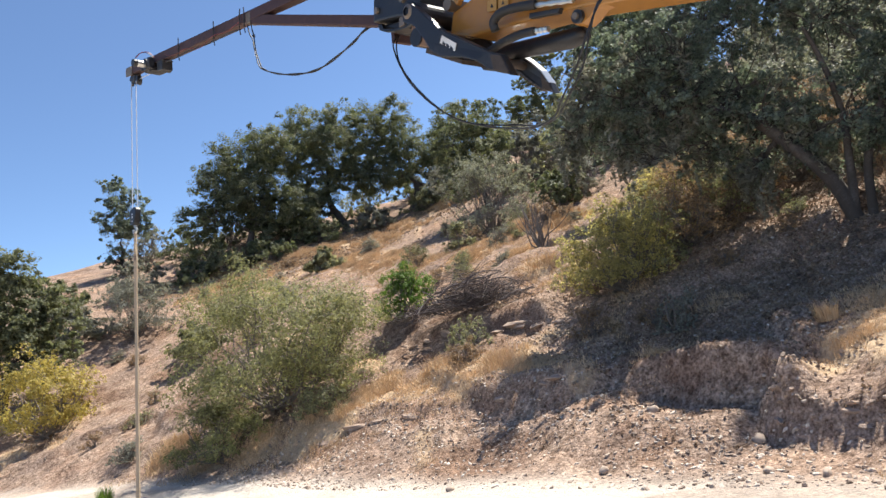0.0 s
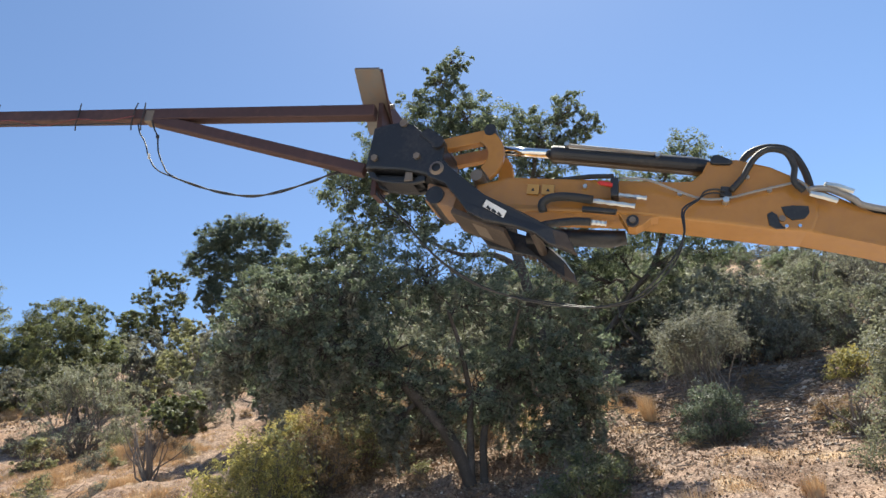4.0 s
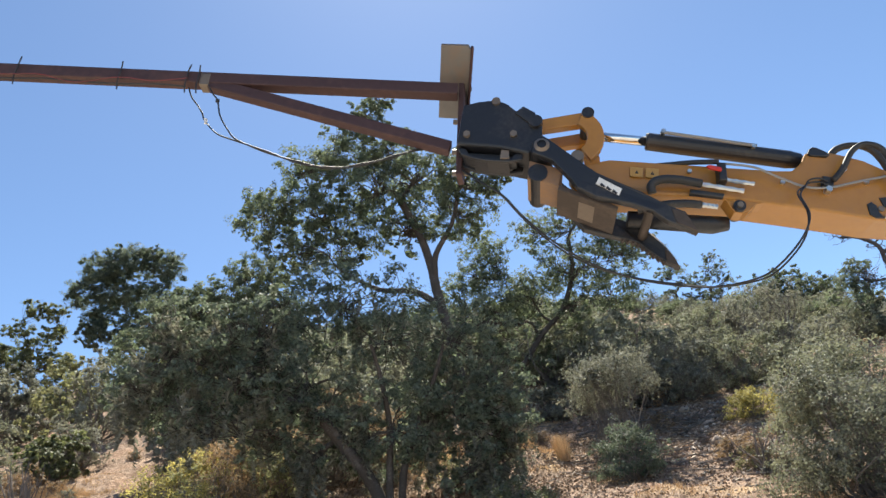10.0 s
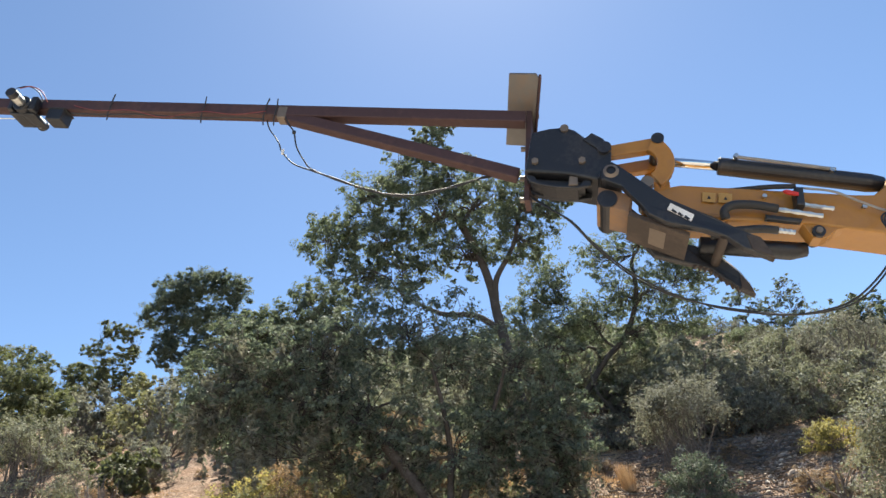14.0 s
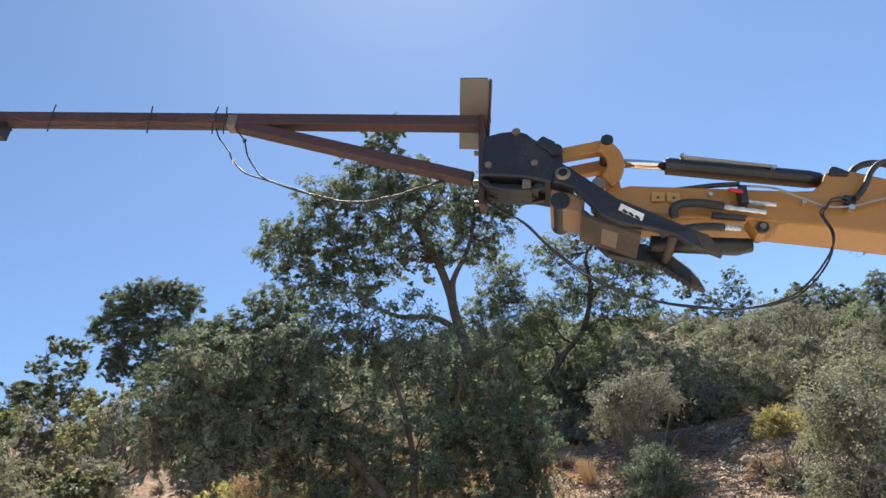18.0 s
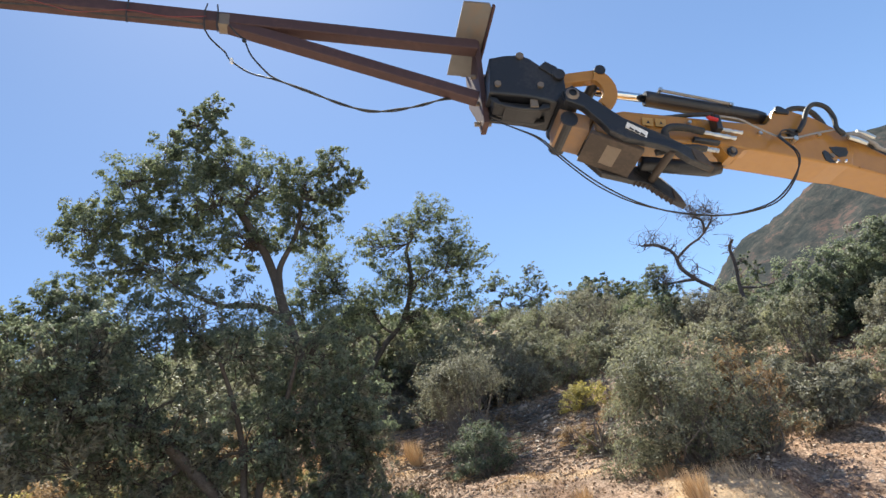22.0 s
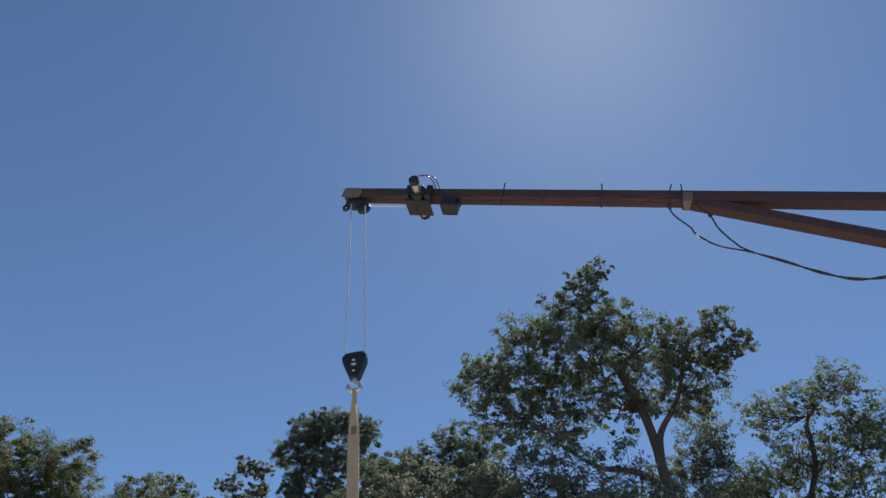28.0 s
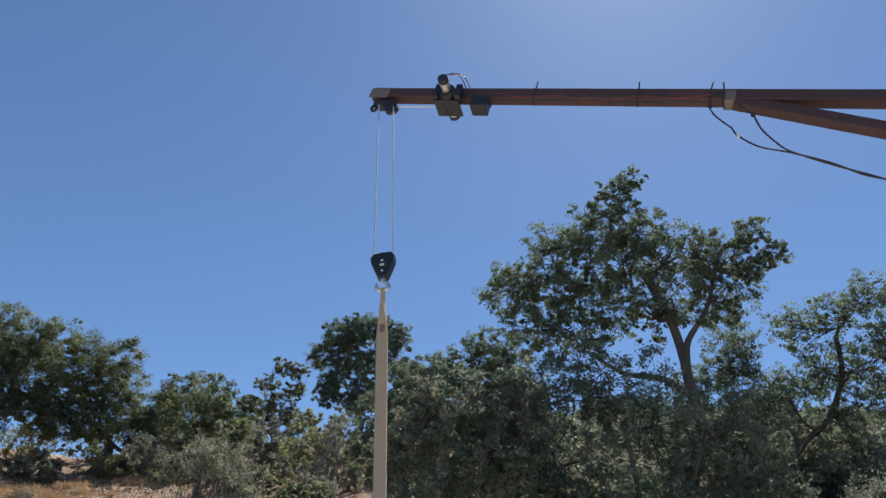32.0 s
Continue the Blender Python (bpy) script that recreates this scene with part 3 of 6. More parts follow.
def bush(label, base, w, h, mat, leaves=5000, size=0.07, seed=1, stems=14, lift=0.12, name="bush", bark=None, hollow=0.5, group="", vase=False):
    """A shrub: stems fan out from the base, each into a lobe of leafy sprays; a vase has no skirt of low growth."""
    r = np.random.default_rng(seed)
    gx, gy = base
    gz = ground_at(gx, gy) - 0.05
    ob = tagged(new(name), label, "bush", group)
    ob.location = (gx, gy, gz)
    count = 12 if vase else 14
    level = r.uniform(0.55, 0.82, count) if vase else r.uniform(0.36, 0.80, count)
    turn = np.arange(count) * 2.4 + r.normal(size=count) * 0.3
    spread = w * 0.36 * np.sqrt(np.clip(1 - 1.9 * (level - 0.36) ** 2 / 0.3, 0.12, 1)) * r.uniform(0.55, 1.05, count)
    size_l = r.uniform(0.12, 0.24, count)
    if not vase:
        low = 10
        level = np.concatenate([level, r.uniform(0.13, 0.26, low)])
        turn = np.concatenate([turn, np.arange(low) * 0.63 + r.normal(size=low) * 0.2])
        spread = np.concatenate([spread, w * r.uniform(0.2, 0.38, low)])
        size_l = np.concatenate([size_l, r.uniform(0.14, 0.21, low)])
    lobes = np.stack([np.cos(turn) * spread, np.sin(turn) * spread, level * h], 1)
    n = max(40, leaves // 42)
    which = r.choice(len(lobes), n, p=size_l ** 2 / (size_l ** 2).sum())
    q = r.normal(size=(n, 3))
    q /= np.linalg.norm(q, axis=1)[:, None]
    q *= (r.random(n) ** hollow)[:, None]
    heads = lobes[which] + q * size_l[which][:, None] * np.array([w, w, h * 0.95])
    floor_z = (0.45 * h if vase else lift * h) + 0.08 * h * r.random(n)
    heads[:, 2] = np.maximum(heads[:, 2], floor_z)
    limbs = []
    for k, c in enumerate(lobes):
        foot = np.array([r.normal() * 0.035 * w, r.normal() * 0.035 * w, 0])
        main = crooked(foot, c, 0.09, r, 7)
        thick = 0.008 + 0.007 * h
        limbs.append((main, np.linspace(thick, 0.35 * thick, 7), 5))
        own = np.flatnonzero(which == k)
        for j in own[:max(2, stems // 5)]:
            limbs.append((crooked(main[r.integers(3, 7)], heads[j], 0.14, r, 5), np.linspace(0.35 * thick, 0.003, 5), 3))
    for _ in range(stems):
        e = heads[r.integers(n)]
        limbs.append((crooked(np.array([r.normal() * 0.05 * w, r.normal() * 0.05 * w, 0]), e * 1.05, 0.1, r, 6), np.linspace(0.006 + 0.004 * h, 0.003, 6), 4))
    limbs_mesh("woody_stem", limbs, bark or DEADWOOD, ob)
    pts, outs = clumped(heads, np.tile(np.array([0, 0, 0.3 * h]), (n, 1)), np.full(n, 0.045 * w + 0.07), max(5, leaves // n), r, 0.9)
    pts[:, 2] = np.maximum(pts[:, 2], 0.04)
    v, f = leaf_arrays(pts, size, r, 0.5, 0.6, outs)
    from_arrays("foliage", v, f, mat, ob)
    return ob


tree("broad dark evergreen oak with hanging lichen on the slope", (7.8, 13.8),
     [(5.4, 15.1, 4.6, 0.73), (7.1, 14.1, 4.3, 0.73), (8.3, 13.4, 4.3, 0.73), (9.2, 12.5, 4.1, 0.82), (9.3, 12.4, 3.3, 0.73), (8.9, 12.8, 3.4, 0.64), (5.9, 14.9, 7.4, 1.28), (7.3, 14.0, 7.5, 1.28), (6.3, 14.7, 5.7, 1.56), (8.1, 13.5, 6.4, 1.46), (9.1, 12.7, 6.0, 1.28), (9.4, 12.4, 4.6, 1.01), (7.9, 13.7, 4.5, 1.37), (8.8, 12.9, 4.9, 1.01), (6.5, 14.6, 4.8, 1.1), (3.2, 14.6, 6.8, 0.6), (3.0, 14.7, 6.0, 0.7), (2.7, 14.8, 5.4, 0.6), (3.7, 14.5, 5.9, 0.8), (3.5, 14.6, 5.0, 0.7), (4.1, 14.3, 6.6, 0.8), (4.4, 14.2, 5.5, 1.0), (4.9, 14.2, 6.6, 1.0), (5.2, 14.4, 5.6, 1.0), (6.1, 14.5, 3.9, 0.5), (9.8, 12.3, 5.1, 0.8), (10.0, 12.4, 4.4, 0.7), (9.9, 12.6, 3.7, 0.6)],
     OAK, 2900, 0.07, 0.15, 11, 30, moss=380, twigs=14, tight=0.135, path=[(7.54, 13.83, 2.1), (7.27, 13.92, 3.25), (6.7, 14.09, 4.18), (6.14, 14.23, 4.87), (5.42, 14.46, 5.28), (4.73, 14.64, 5.62)],
     more=[[(7.45, 13.88, 2.1), (7.53, 13.72, 3.5), (7.54, 13.55, 4.45), (7.35, 13.41, 5.43), (7.11, 13.31, 6.18)], [(7.69, 13.74, 2.1), (7.78, 13.58, 3.46), (8.03, 13.25, 4.35), (8.29, 12.84, 5.22), (8.44, 12.47, 5.98)],
           [(10.4, 13.58, 2.4), (10.25, 13.59, 3.68), (10.12, 13.52, 4.59), (10.04, 13.35, 5.47), (9.91, 13.15, 6.37)]])
tree("olive-green oak beside the dark oak", (6.6, 24.3),
     [(6.5, 24.3, 10.9, 1.0), (6.0, 24.5, 9.5, 1.2), (5.5, 24.6, 8.3, 1.0), (7.1, 24.1, 9.1, 1.2), (6.4, 24.3, 7.5, 1.1), (7.4, 24.0, 10.3, 0.9), (7.3, 24.0, 7.5, 1.0), (8.5, 21.9, 11.6, 0.9), (7.9, 22.4, 11.1, 0.9), (7.3, 22.9, 10.8, 0.9), (6.6, 23.4, 10.3, 0.9), (9.2, 21.8, 10.9, 0.9), (9.8, 21.7, 10.3, 0.8), (8.4, 22.5, 10.0, 1.0)], OAK_PALE, 5000, 0.085, 0.14, 28, 44, twigs=12)
tree("green oak far up behind the scrub", (1.1, 35.5), [(0.8, 35.5, 12.6, 1.2), (-0.1, 35.5, 11.7, 1.4), (1.8, 35.4, 11.4, 1.2), (0.9, 35.5, 10.6, 1.3), (0.2, 35.5, 9.6, 1.3), (1.7, 35.5, 9.4, 1.2)], OAK_FAR, 4200, 0.11, 0.18, 29, 36)
tree("tall airy oak with a forked trunk on the slope", (10.77, 14.44),
     [(9.43, 15.57, 14.62, 0.66), (8.87, 16.05, 13.47, 0.95), (9.81, 15.29, 13.38, 0.85), (7.92, 16.62, 12.71, 0.95), (6.68, 17.29, 11.38, 0.95), (7.82, 16.71, 11.29, 1.04), (9.25, 15.76, 11.96, 1.14), (10.48, 14.72, 12.05, 1.23), (11.43, 13.87, 12.05, 0.76), (11.24, 14.05, 10.72, 0.95), (9.91, 15.20, 10.44, 0.85), (8.58, 16.24, 10.34, 0.95), (7.25, 17.00, 10.05, 0.85), (11.90, 13.29, 11.48, 0.57), (12.00, 13.20, 12.62, 0.57), (12.38, 12.91, 11.96, 0.47), (9.91, 15.39, 15.28, 0.47)],
     OAK_PALE, 4400, 0.076, 0.17, 12, 46, path=[(10.77, 14.43, 3.31), (10.67, 14.53, 5.88), (10.57, 14.62, 7.39), (10.48, 14.72, 8.44), (10.48, 14.81, 9.29), (10.29, 14.91, 10.34), (9.91, 15.20, 11.67)], twigs=16, tight=0.15,
     more=[[(10.48, 14.72, 8.92), (10.57, 14.62, 9.58), (11.05, 14.24, 10.53), (11.33, 13.96, 11.77)], [(10.53, 14.67, 7.97), (10.00, 15.10, 8.54), (9.25, 15.67, 8.72), (8.48, 16.14, 9.29)]])
tree("slender oak with a sparse crown", (16.6, 18.4),
     [(19.4, 14.9, 13.7, 0.9), (19.7, 14.5, 12.2, 1.0), (18.6, 15.8, 13.1, 0.9), (17.9, 16.9, 12.8, 0.9), (19.2, 15.3, 11.0, 1.3), (18.3, 16.6, 11.2, 1.2), (17.4, 17.7, 10.3, 1.2), (16.8, 18.4, 11.7, 0.8), (20.1, 14.2, 11.2, 0.9), (19.6, 15.0, 9.9, 1.0), (18.6, 16.4, 9.6, 0.9), (16.6, 18.4, 12.6, 0.9), (16.2, 19.0, 11.6, 1.0), (16.9, 18.2, 10.4, 1.1), (15.6, 19.6, 11.0, 0.8), (16.0, 19.2, 9.9, 0.9)],
     OAK_PALE, 2700, 0.085, 0.13, 13, 44, path=[(16.6, 18.4, 6.1), (16.8, 18.3, 7.3), (17.1, 17.9, 7.9), (17.6, 17.3, 8.8), (18.2, 16.7, 9.5), (18.6, 16.1, 10.9), (18.7, 16.0, 12.3)], twigs=16)
tree("rounded dark oak on the hill crest", (13, 52.1),
     [(10.6, 52.3, 25.2, 1.5), (12.6, 51.6, 25.8, 1.6), (14.8, 51.0, 25.5, 1.5), (9.8, 53.2, 23.7, 1.3), (12.1, 52.8, 23.6, 1.6), (14.4, 52.0, 23.6, 1.5), (16.4, 51.4, 23.4, 1.0), (11.1, 53.6, 22.0, 1.2), (13.3, 53.1, 21.7, 1.2), (10.6, 53.2, 20.6, 1.2), (12.8, 52.9, 20.2, 1.2), (14.6, 52.4, 20.6, 1.1), (11.6, 52.0, 26.6, 0.8), (13.9, 51.2, 26.7, 0.8)],
     OAK, 7000, 0.12, 0.3, 14, 60, tight=0.17, twigs=12)
tree("partly bare oak with dead upper limbs", (8.5, 59.4),
     [(7.4, 57.0, 23.5, 0.9), (8.7, 56.9, 23.4, 0.9), (6.5, 57.8, 22.0, 0.9), (8.8, 57.4, 21.8, 1.0), (7.6, 58.1, 20.7, 1.0), (5.5, 58.5, 20.3, 1.0), (7.0, 58.2, 19.3, 1.1), (9.0, 57.8, 19.6, 1.2), (5.4, 58.8, 18.6, 1.0)],
     OAK_FAR, 3200, 0.13, 0.3, 15, 30, bare=14, twigs=14)
tree("dense green oak on the hill crest", (-8.7, 46.7),
     [(-10.5, 46.3, 17.3, 2.3), (-8.7, 46.7, 16.2, 2.3), (-12.2, 45.8, 15.8, 2.2), (-8.0, 46.8, 18.0, 1.6), (-10.2, 46.3, 14.3, 2.1), (-7.9, 46.8, 13.6, 1.8), (-11.2, 46.1, 12.4, 2.0)],
     OAK_FAR, 12000, 0.11, 0.32, 16, 56)
tree("dense green oak with a short dark trunk", (-3.8, 47.4),
     [(-4.9, 47.3, 17.7, 1.9), (-2.8, 47.4, 15.2, 2.4), (-6.3, 47.1, 16.2, 2.0), (-0.3, 47.6, 16.0, 1.8), (-1.1, 47.5, 13.8, 2.0), (-4.7, 47.3, 13.9, 2.0), (-6.7, 47.0, 13.8, 1.8), (-0.1, 47.6, 12.6, 1.6)],
     OAK_FAR, 12000, 0.11, 0.34, 17, 56)
tree("wide oak with low spreading limbs", (-14.2, 42.1),
     [(-14.1, 42.1, 14.9, 2.1), (-12.3, 42.7, 15.8, 1.9), (-15.3, 41.6, 13.5, 1.9), (-13.4, 42.3, 12.5, 2.3), (-11.9, 42.8, 11.2, 2.2), (-16.5, 41.2, 11.4, 1.5), (-12.8, 42.5, 9.5, 1.5)],
     OAK_FAR, 12000, 0.11, 0.3, 18, 56)
tree("greyish oak far up the slope", (1.9, 62.5),
     [(2.9, 62.5, 21.5, 1.6), (4.2, 62.4, 19.5, 1.6), (2.8, 62.5, 18.2, 1.6), (6.6, 62.3, 21.2, 1.6), (5.0, 62.4, 18.2, 1.7)], OAK_PALE, 2600, 0.18, 0.25, 19, 24)
tree("narrow ivy-clad tree with a ragged top", (-23.9, 44.2),
     [(-23.7, 44.4, 15.1, 1.1), (-23.2, 44.6, 13.7, 1.7), (-23.9, 44.2, 13.0, 1.3), (-22.5, 45.0, 13.0, 0.9), (-24.1, 44.1, 10.6, 0.9), (-23.6, 44.4, 16.1, 0.5)],
     OAK, 2600, 0.13, 0.16, 20, 24, flat=1.1, twigs=14)
tree("green oak at the foot of the hill", (-18.3, 24),
     [(-17.3, 24.7, 6.8, 1.1), (-16.8, 25.1, 6.0, 1.0), (-18.0, 24.2, 7.1, 1.5), (-16.4, 25.4, 5.1, 1.1), (-17.3, 24.8, 5.0, 1.4), (-18.2, 24.0, 5.0, 1.5), (-17.5, 24.6, 3.6, 1.5), (-16.6, 25.2, 3.6, 1.1)],
     OAK_FAR, 6500, 0.10, 0.2, 21, 42)
tree("small far tree with a bent open crown", (38.5, 23.4), [(38.8, 23.0, 17.2, 0.8), (38.5, 23.6, 16.9, 0.6), (38.9, 22.7, 16.1, 0.6), (38.6, 23.4, 15.6, 0.5), (38.7, 23.2, 14.7, 0.5)], OAK, 520, 0.12, 0.10, 22, 14, fork=0.7, twigs=12)
tree("small far tree with layered branches", (39.0, 21.4), [(39.4, 20.7, 16.4, 0.8), (39.0, 21.6, 15.8, 0.8), (39.6, 20.2, 15.3, 0.8), (39.1, 21.1, 14.9, 0.9), (38.8, 22.0, 14.9, 0.5), (39.5, 20.6, 17.2, 0.5)], OAK, 560, 0.12, 0.10, 23, 14, fork=0.7, twigs=12)
tree("half-dead oak with bare twisted limbs", (29.1, 7.35),
     [(27.6, 9.7, 9.8, 0.55), (27.5, 10.1, 9.3, 0.5), (27.8, 9.6, 8.8, 0.6), (27.8, 10.1, 8.2, 0.6), (28.1, 9.3, 7.7, 0.7), (28.5, 8.5, 6.9, 0.8), (28.7, 7.8, 6.1, 0.8), (28.3, 9.3, 6.6, 0.8), (28.8, 6.1, 7.2, 0.7), (28.9, 6.6, 6.2, 0.9)],
     OAK, 2400, 0.075, 0.11, 24, 26, bare=34, bark=BRUSHWOOD, path=[(29.08, 7.33, 4.3), (28.94, 7.14, 5.86), (28.73, 7.28, 7.06), (28.44, 7.73, 8.11), (28.17, 8.28, 8.84), (27.92, 8.61, 9.52), (27.75, 8.6, 10.2), (27.42, 9.05, 10.75), (27.24, 9.54, 10.95)], twigs=8,
     more=[[(27.78, 8.61, 9.9), (27.86, 7.94, 10.23), (27.93, 7.3, 10.4), (27.92, 6.63, 10.85), (27.9, 6.5, 11.15)], [(27.93, 7.1, 10.5), (27.82, 6.96, 10.95), (27.7, 7.1, 11.2), (27.63, 7.17, 11.5)],
           [(28.17, 8.28, 8.84), (28.0, 8.9, 9.0), (27.9, 9.4, 9.1), (27.85, 9.6, 9.35)]])
tree("broken dead oak trunk with a hooked tip", (29.0, 6.9), [(28.6, 6.0, 8.3, 0.4), (28.5, 6.2, 8.9, 0.35)], OAK, 700, 0.07, 0.10, 35, 12, bare=9, bark=BRUSHWOOD,
     path=[(29.05, 7.0, 4.3), (28.85, 6.95, 6.35), (28.63, 6.9, 7.73), (28.45, 6.62, 8.83), (28.3, 6.52, 9.5), (28.26, 6.25, 9.8)], twigs=5, more=[[(28.63, 6.9, 7.9), (28.7, 6.2, 7.6), (28.75, 5.4, 7.5), (28.8, 4.6, 7.4)]])
tree("dark leafy oak below the broken trunk", (27.4, 5.6), [(27.2, 6.2, 6.2, 1.0), (27.3, 5.2, 6.4, 1.0), (27.3, 4.4, 6.2, 1.0), (27.0, 6.8, 5.2, 0.9), (27.2, 5.6, 5.0, 1.1), (27.3, 4.6, 4.9, 1.1), (27.0, 7.6, 5.6, 0.8)], OAK, 4200, 0.085, 0.14, 36, 34)
tree("round grey-green oak on the crest", (34.9, 15.6), [(34.7, 16.3, 12.5, 0.9), (35.2, 15.0, 12.5, 1.0), (35.5, 13.9, 11.7, 0.9), (35.1, 15.1, 11.2, 1.2), (35.6, 13.6, 10.9, 0.8), (34.6, 16.6, 11.5, 0.9)], OAK_PALE, 3600, 0.10, 0.16, 27, 32)
tree("wide spreading oak beyond the shrubs", (23.2, 3.0),
     [(23.2, 4.1, 6.0, 1.1), (23.3, 2.9, 5.9, 1.3), (23.3, 1.6, 6.0, 1.3), (23.3, 0.5, 6.3, 1.3), (23.3, 2.8, 4.3, 1.3), (23.2, 4.1, 4.6, 1.3), (23.3, 1.5, 4.4, 1.3), (23.2, -0.5, 6.0, 1.7), (23.2, 5.0, 4.7, 0.9), (23.3, 2.9, 3.4, 0.9), (23.2, 5.0, 5.5, 0.8)],
     OAK, 7000, 0.085, 0.16, 25, 44)
tree("large overhanging oak with a leaning trunk", (19.1, -0),
     [(18.4, -3.4, 11.4, 1.4), (18.3, -3.9, 9.9, 1.7), (18.7, -2.4, 10.7, 0.9), (18.7, -2.3, 7.6, 1.1), (19.0, -0.9, 7.8, 0.7), (18.6, -2.8, 6.8, 1.6), (18.7, -2.3, 9.1, 0.9), (18.3, -3.9, 8.1, 1.8), (18.8, -2.1, 5.7, 1.2), (19.0, -0.6, 5.4, 1.1), (19.1, -0.2, 7.2, 0.6), (18.1, -4.6, 12.9, 1.8), (17.9, -5.0, 9.4, 2.2)],
     OAK, 7500, 0.08, 0.16, 26, 44, path=[(19.3, -1.4, 1.5), (19.4, -1.1, 2.9), (19.4, -0.6, 4.0), (19.35, -0.9, 5.2), (19.2, -1.3, 6.4), (18.9, -2.0, 8.4)],
     more=[[(19.4, -0.6, 3.7), (19.4, 0.0, 3.9), (19.5, 0.7, 4.1), (19.5, 1.3, 4.0)]])

bush("large olive-green shrub at the foot of the slope", (-4.9, 16.8), 6.2, 4.1, WARM_OLIVE, 56000, 0.055, 33, 24, 0.03)
bush("low dense shrub at the foot of the large shrub", (-6.3, 15.9), 2.8, 1.5, WARM_OLIVE, 14000, 0.05, 91, 20, 0.0)
bush("small leafy shrub at the foot of the large shrub", (-3.7, 15.5), 1.5, 0.9, OLIVE, 5000, 0.045, 92, 14, 0.0)
bush("round grey-green shrub on the slope", (-15.9, 30.6), 4.4, 3.1, SAGE, 12000, 0.08, 32)
bush("yellowing shrub beside the road", (-15.2, 22.8), 4.2, 3.4, YELLOW, 14000, 0.075, 33)
bush("greyish shrub with fine twigs and thin foliage", (1.0, 29.8), 5.6, 3.9, GREY_OLIVE, 17000, 0.07, 34, 70, 0.05, hollow=0.7)
bush("grey twiggy shrub in dry grass", (4.9, 28.8), 2.6, 1.9, SAGE, 6500, 0.07, 93, 40, 0.05)
bush("small olive shrub in dry grass", (-0.5, 26.7), 1.5, 1.3, OLIVE, 2600, 0.07, 35)
bush("bright green leafy shrub beside the brush pile", (-2.0, 19.6), 1.9, 1.7, GREEN, 9000, 0.06, 36, lift=0.02)
bush("yellow-green shrub below the oak", (3.2, 15.0), 2.7, 2.2, YELLOW_GREEN, 17000, 0.05, 37, 40, 0.03)
bush("dull twiggy shrub among the fading shrubs", (3.9, 15.9), 2.4, 2.3, OLIVE, 8000, 0.05, 71, 46, 0.05)
bush("yellow-green shrub behind the fading shrub", (4.7, 17.2), 2.4, 2.0, YELLOW_GREEN, 9000, 0.055, 61, 40, 0.1)
for k, (x, y, w, h) in enumerate(((5.3, 17.2, 2.6, 2.2), (6.1, 16.6, 2.6, 1.9), (6.9, 17.4, 2.8, 2.2), (8.1, 16.9, 2.6, 2.0), (9.3, 16.2, 2.6, 1.8), (7.6, 19.3, 3.0, 2.4), (9.4, 18.7, 3.0, 2.4), (10.6, 17.4, 2.6, 2.0))):
    bush("dry brown thicket shrub behind the oak", (x, y), w, h, (BROWN, OLIVE, BROWN, SAGE)[k % 4], 9000, 0.055, 62 + k, 34, 0.03, group="thicket shrubs")
bush("browning twiggy shrub below the oak", (5.0, 16.0), 2.6, 2.0, BROWN, 9000, 0.045, 38, 34)
bush("large sage-green shrub on the bank", (11.5, 6.1), 3.5, 3.2, GREY_OLIVE, 44000, 0.048, 39, 20, 0.03)
bush("browning twiggy shrub beside the sage", (11.8, 4.95), 1.6, 2.3, BROWN, 7000, 0.045, 58, 24, 0.05)
bush("umbrella-shaped grey shrub on bare stems above stony soil", (13.2, 11.8), 4.6, 2.8, SAGE, 17000, 0.05, 40, 30, hollow=0.8, vase=True)
bush("low dark shrub below the oak", (7.2, 10.0), 1.9, 1.1, OAK_FAR, 9000, 0.045, 59, 20)
bush("low dark shrub on bare soil", (11.5, 10.6), 1.9, 1.3, OAK, 11000, 0.045, 57, 24)
bush("small yellow-flowering shrub on soil", (16.4, 10.0), 1.6, 0.9, YELLOW_GREEN, 5000, 0.055, 41)
bush("small green shrub on the bank", (12.7, 1.6), 1.9, 1.4, OAK_FAR, 6000, 0.06, 42, lift=0.02)
bush("tall grey-green shrub beside the oak", (6.3, 32.7), 3.8, 4.4, SAGE, 6000, 0.12, 43)
bush("grey-green shrub on the upper slope", (6.7, 41.1), 4.0, 4.0, OLIVE, 5000, 0.16, 44)
bush("grey shrub on the upper slope", (3.3, 37.6), 4.1, 3.9, SAGE, 5000, 0.14, 45)
bush("tall leafy shrub behind the oak", (7.1, 23.8), 3.0, 5.6, OLIVE, 9000, 0.10, 46)
bush("dull green shrub behind the oak", (9.6, 27.0), 4.0, 4.6, OAK_PALE, 8000, 0.11, 47)
bush("grey-green shrub in dry grass", (-0.9, 44.0), 5.0, 3.2, SAGE, 5000, 0.15, 48)
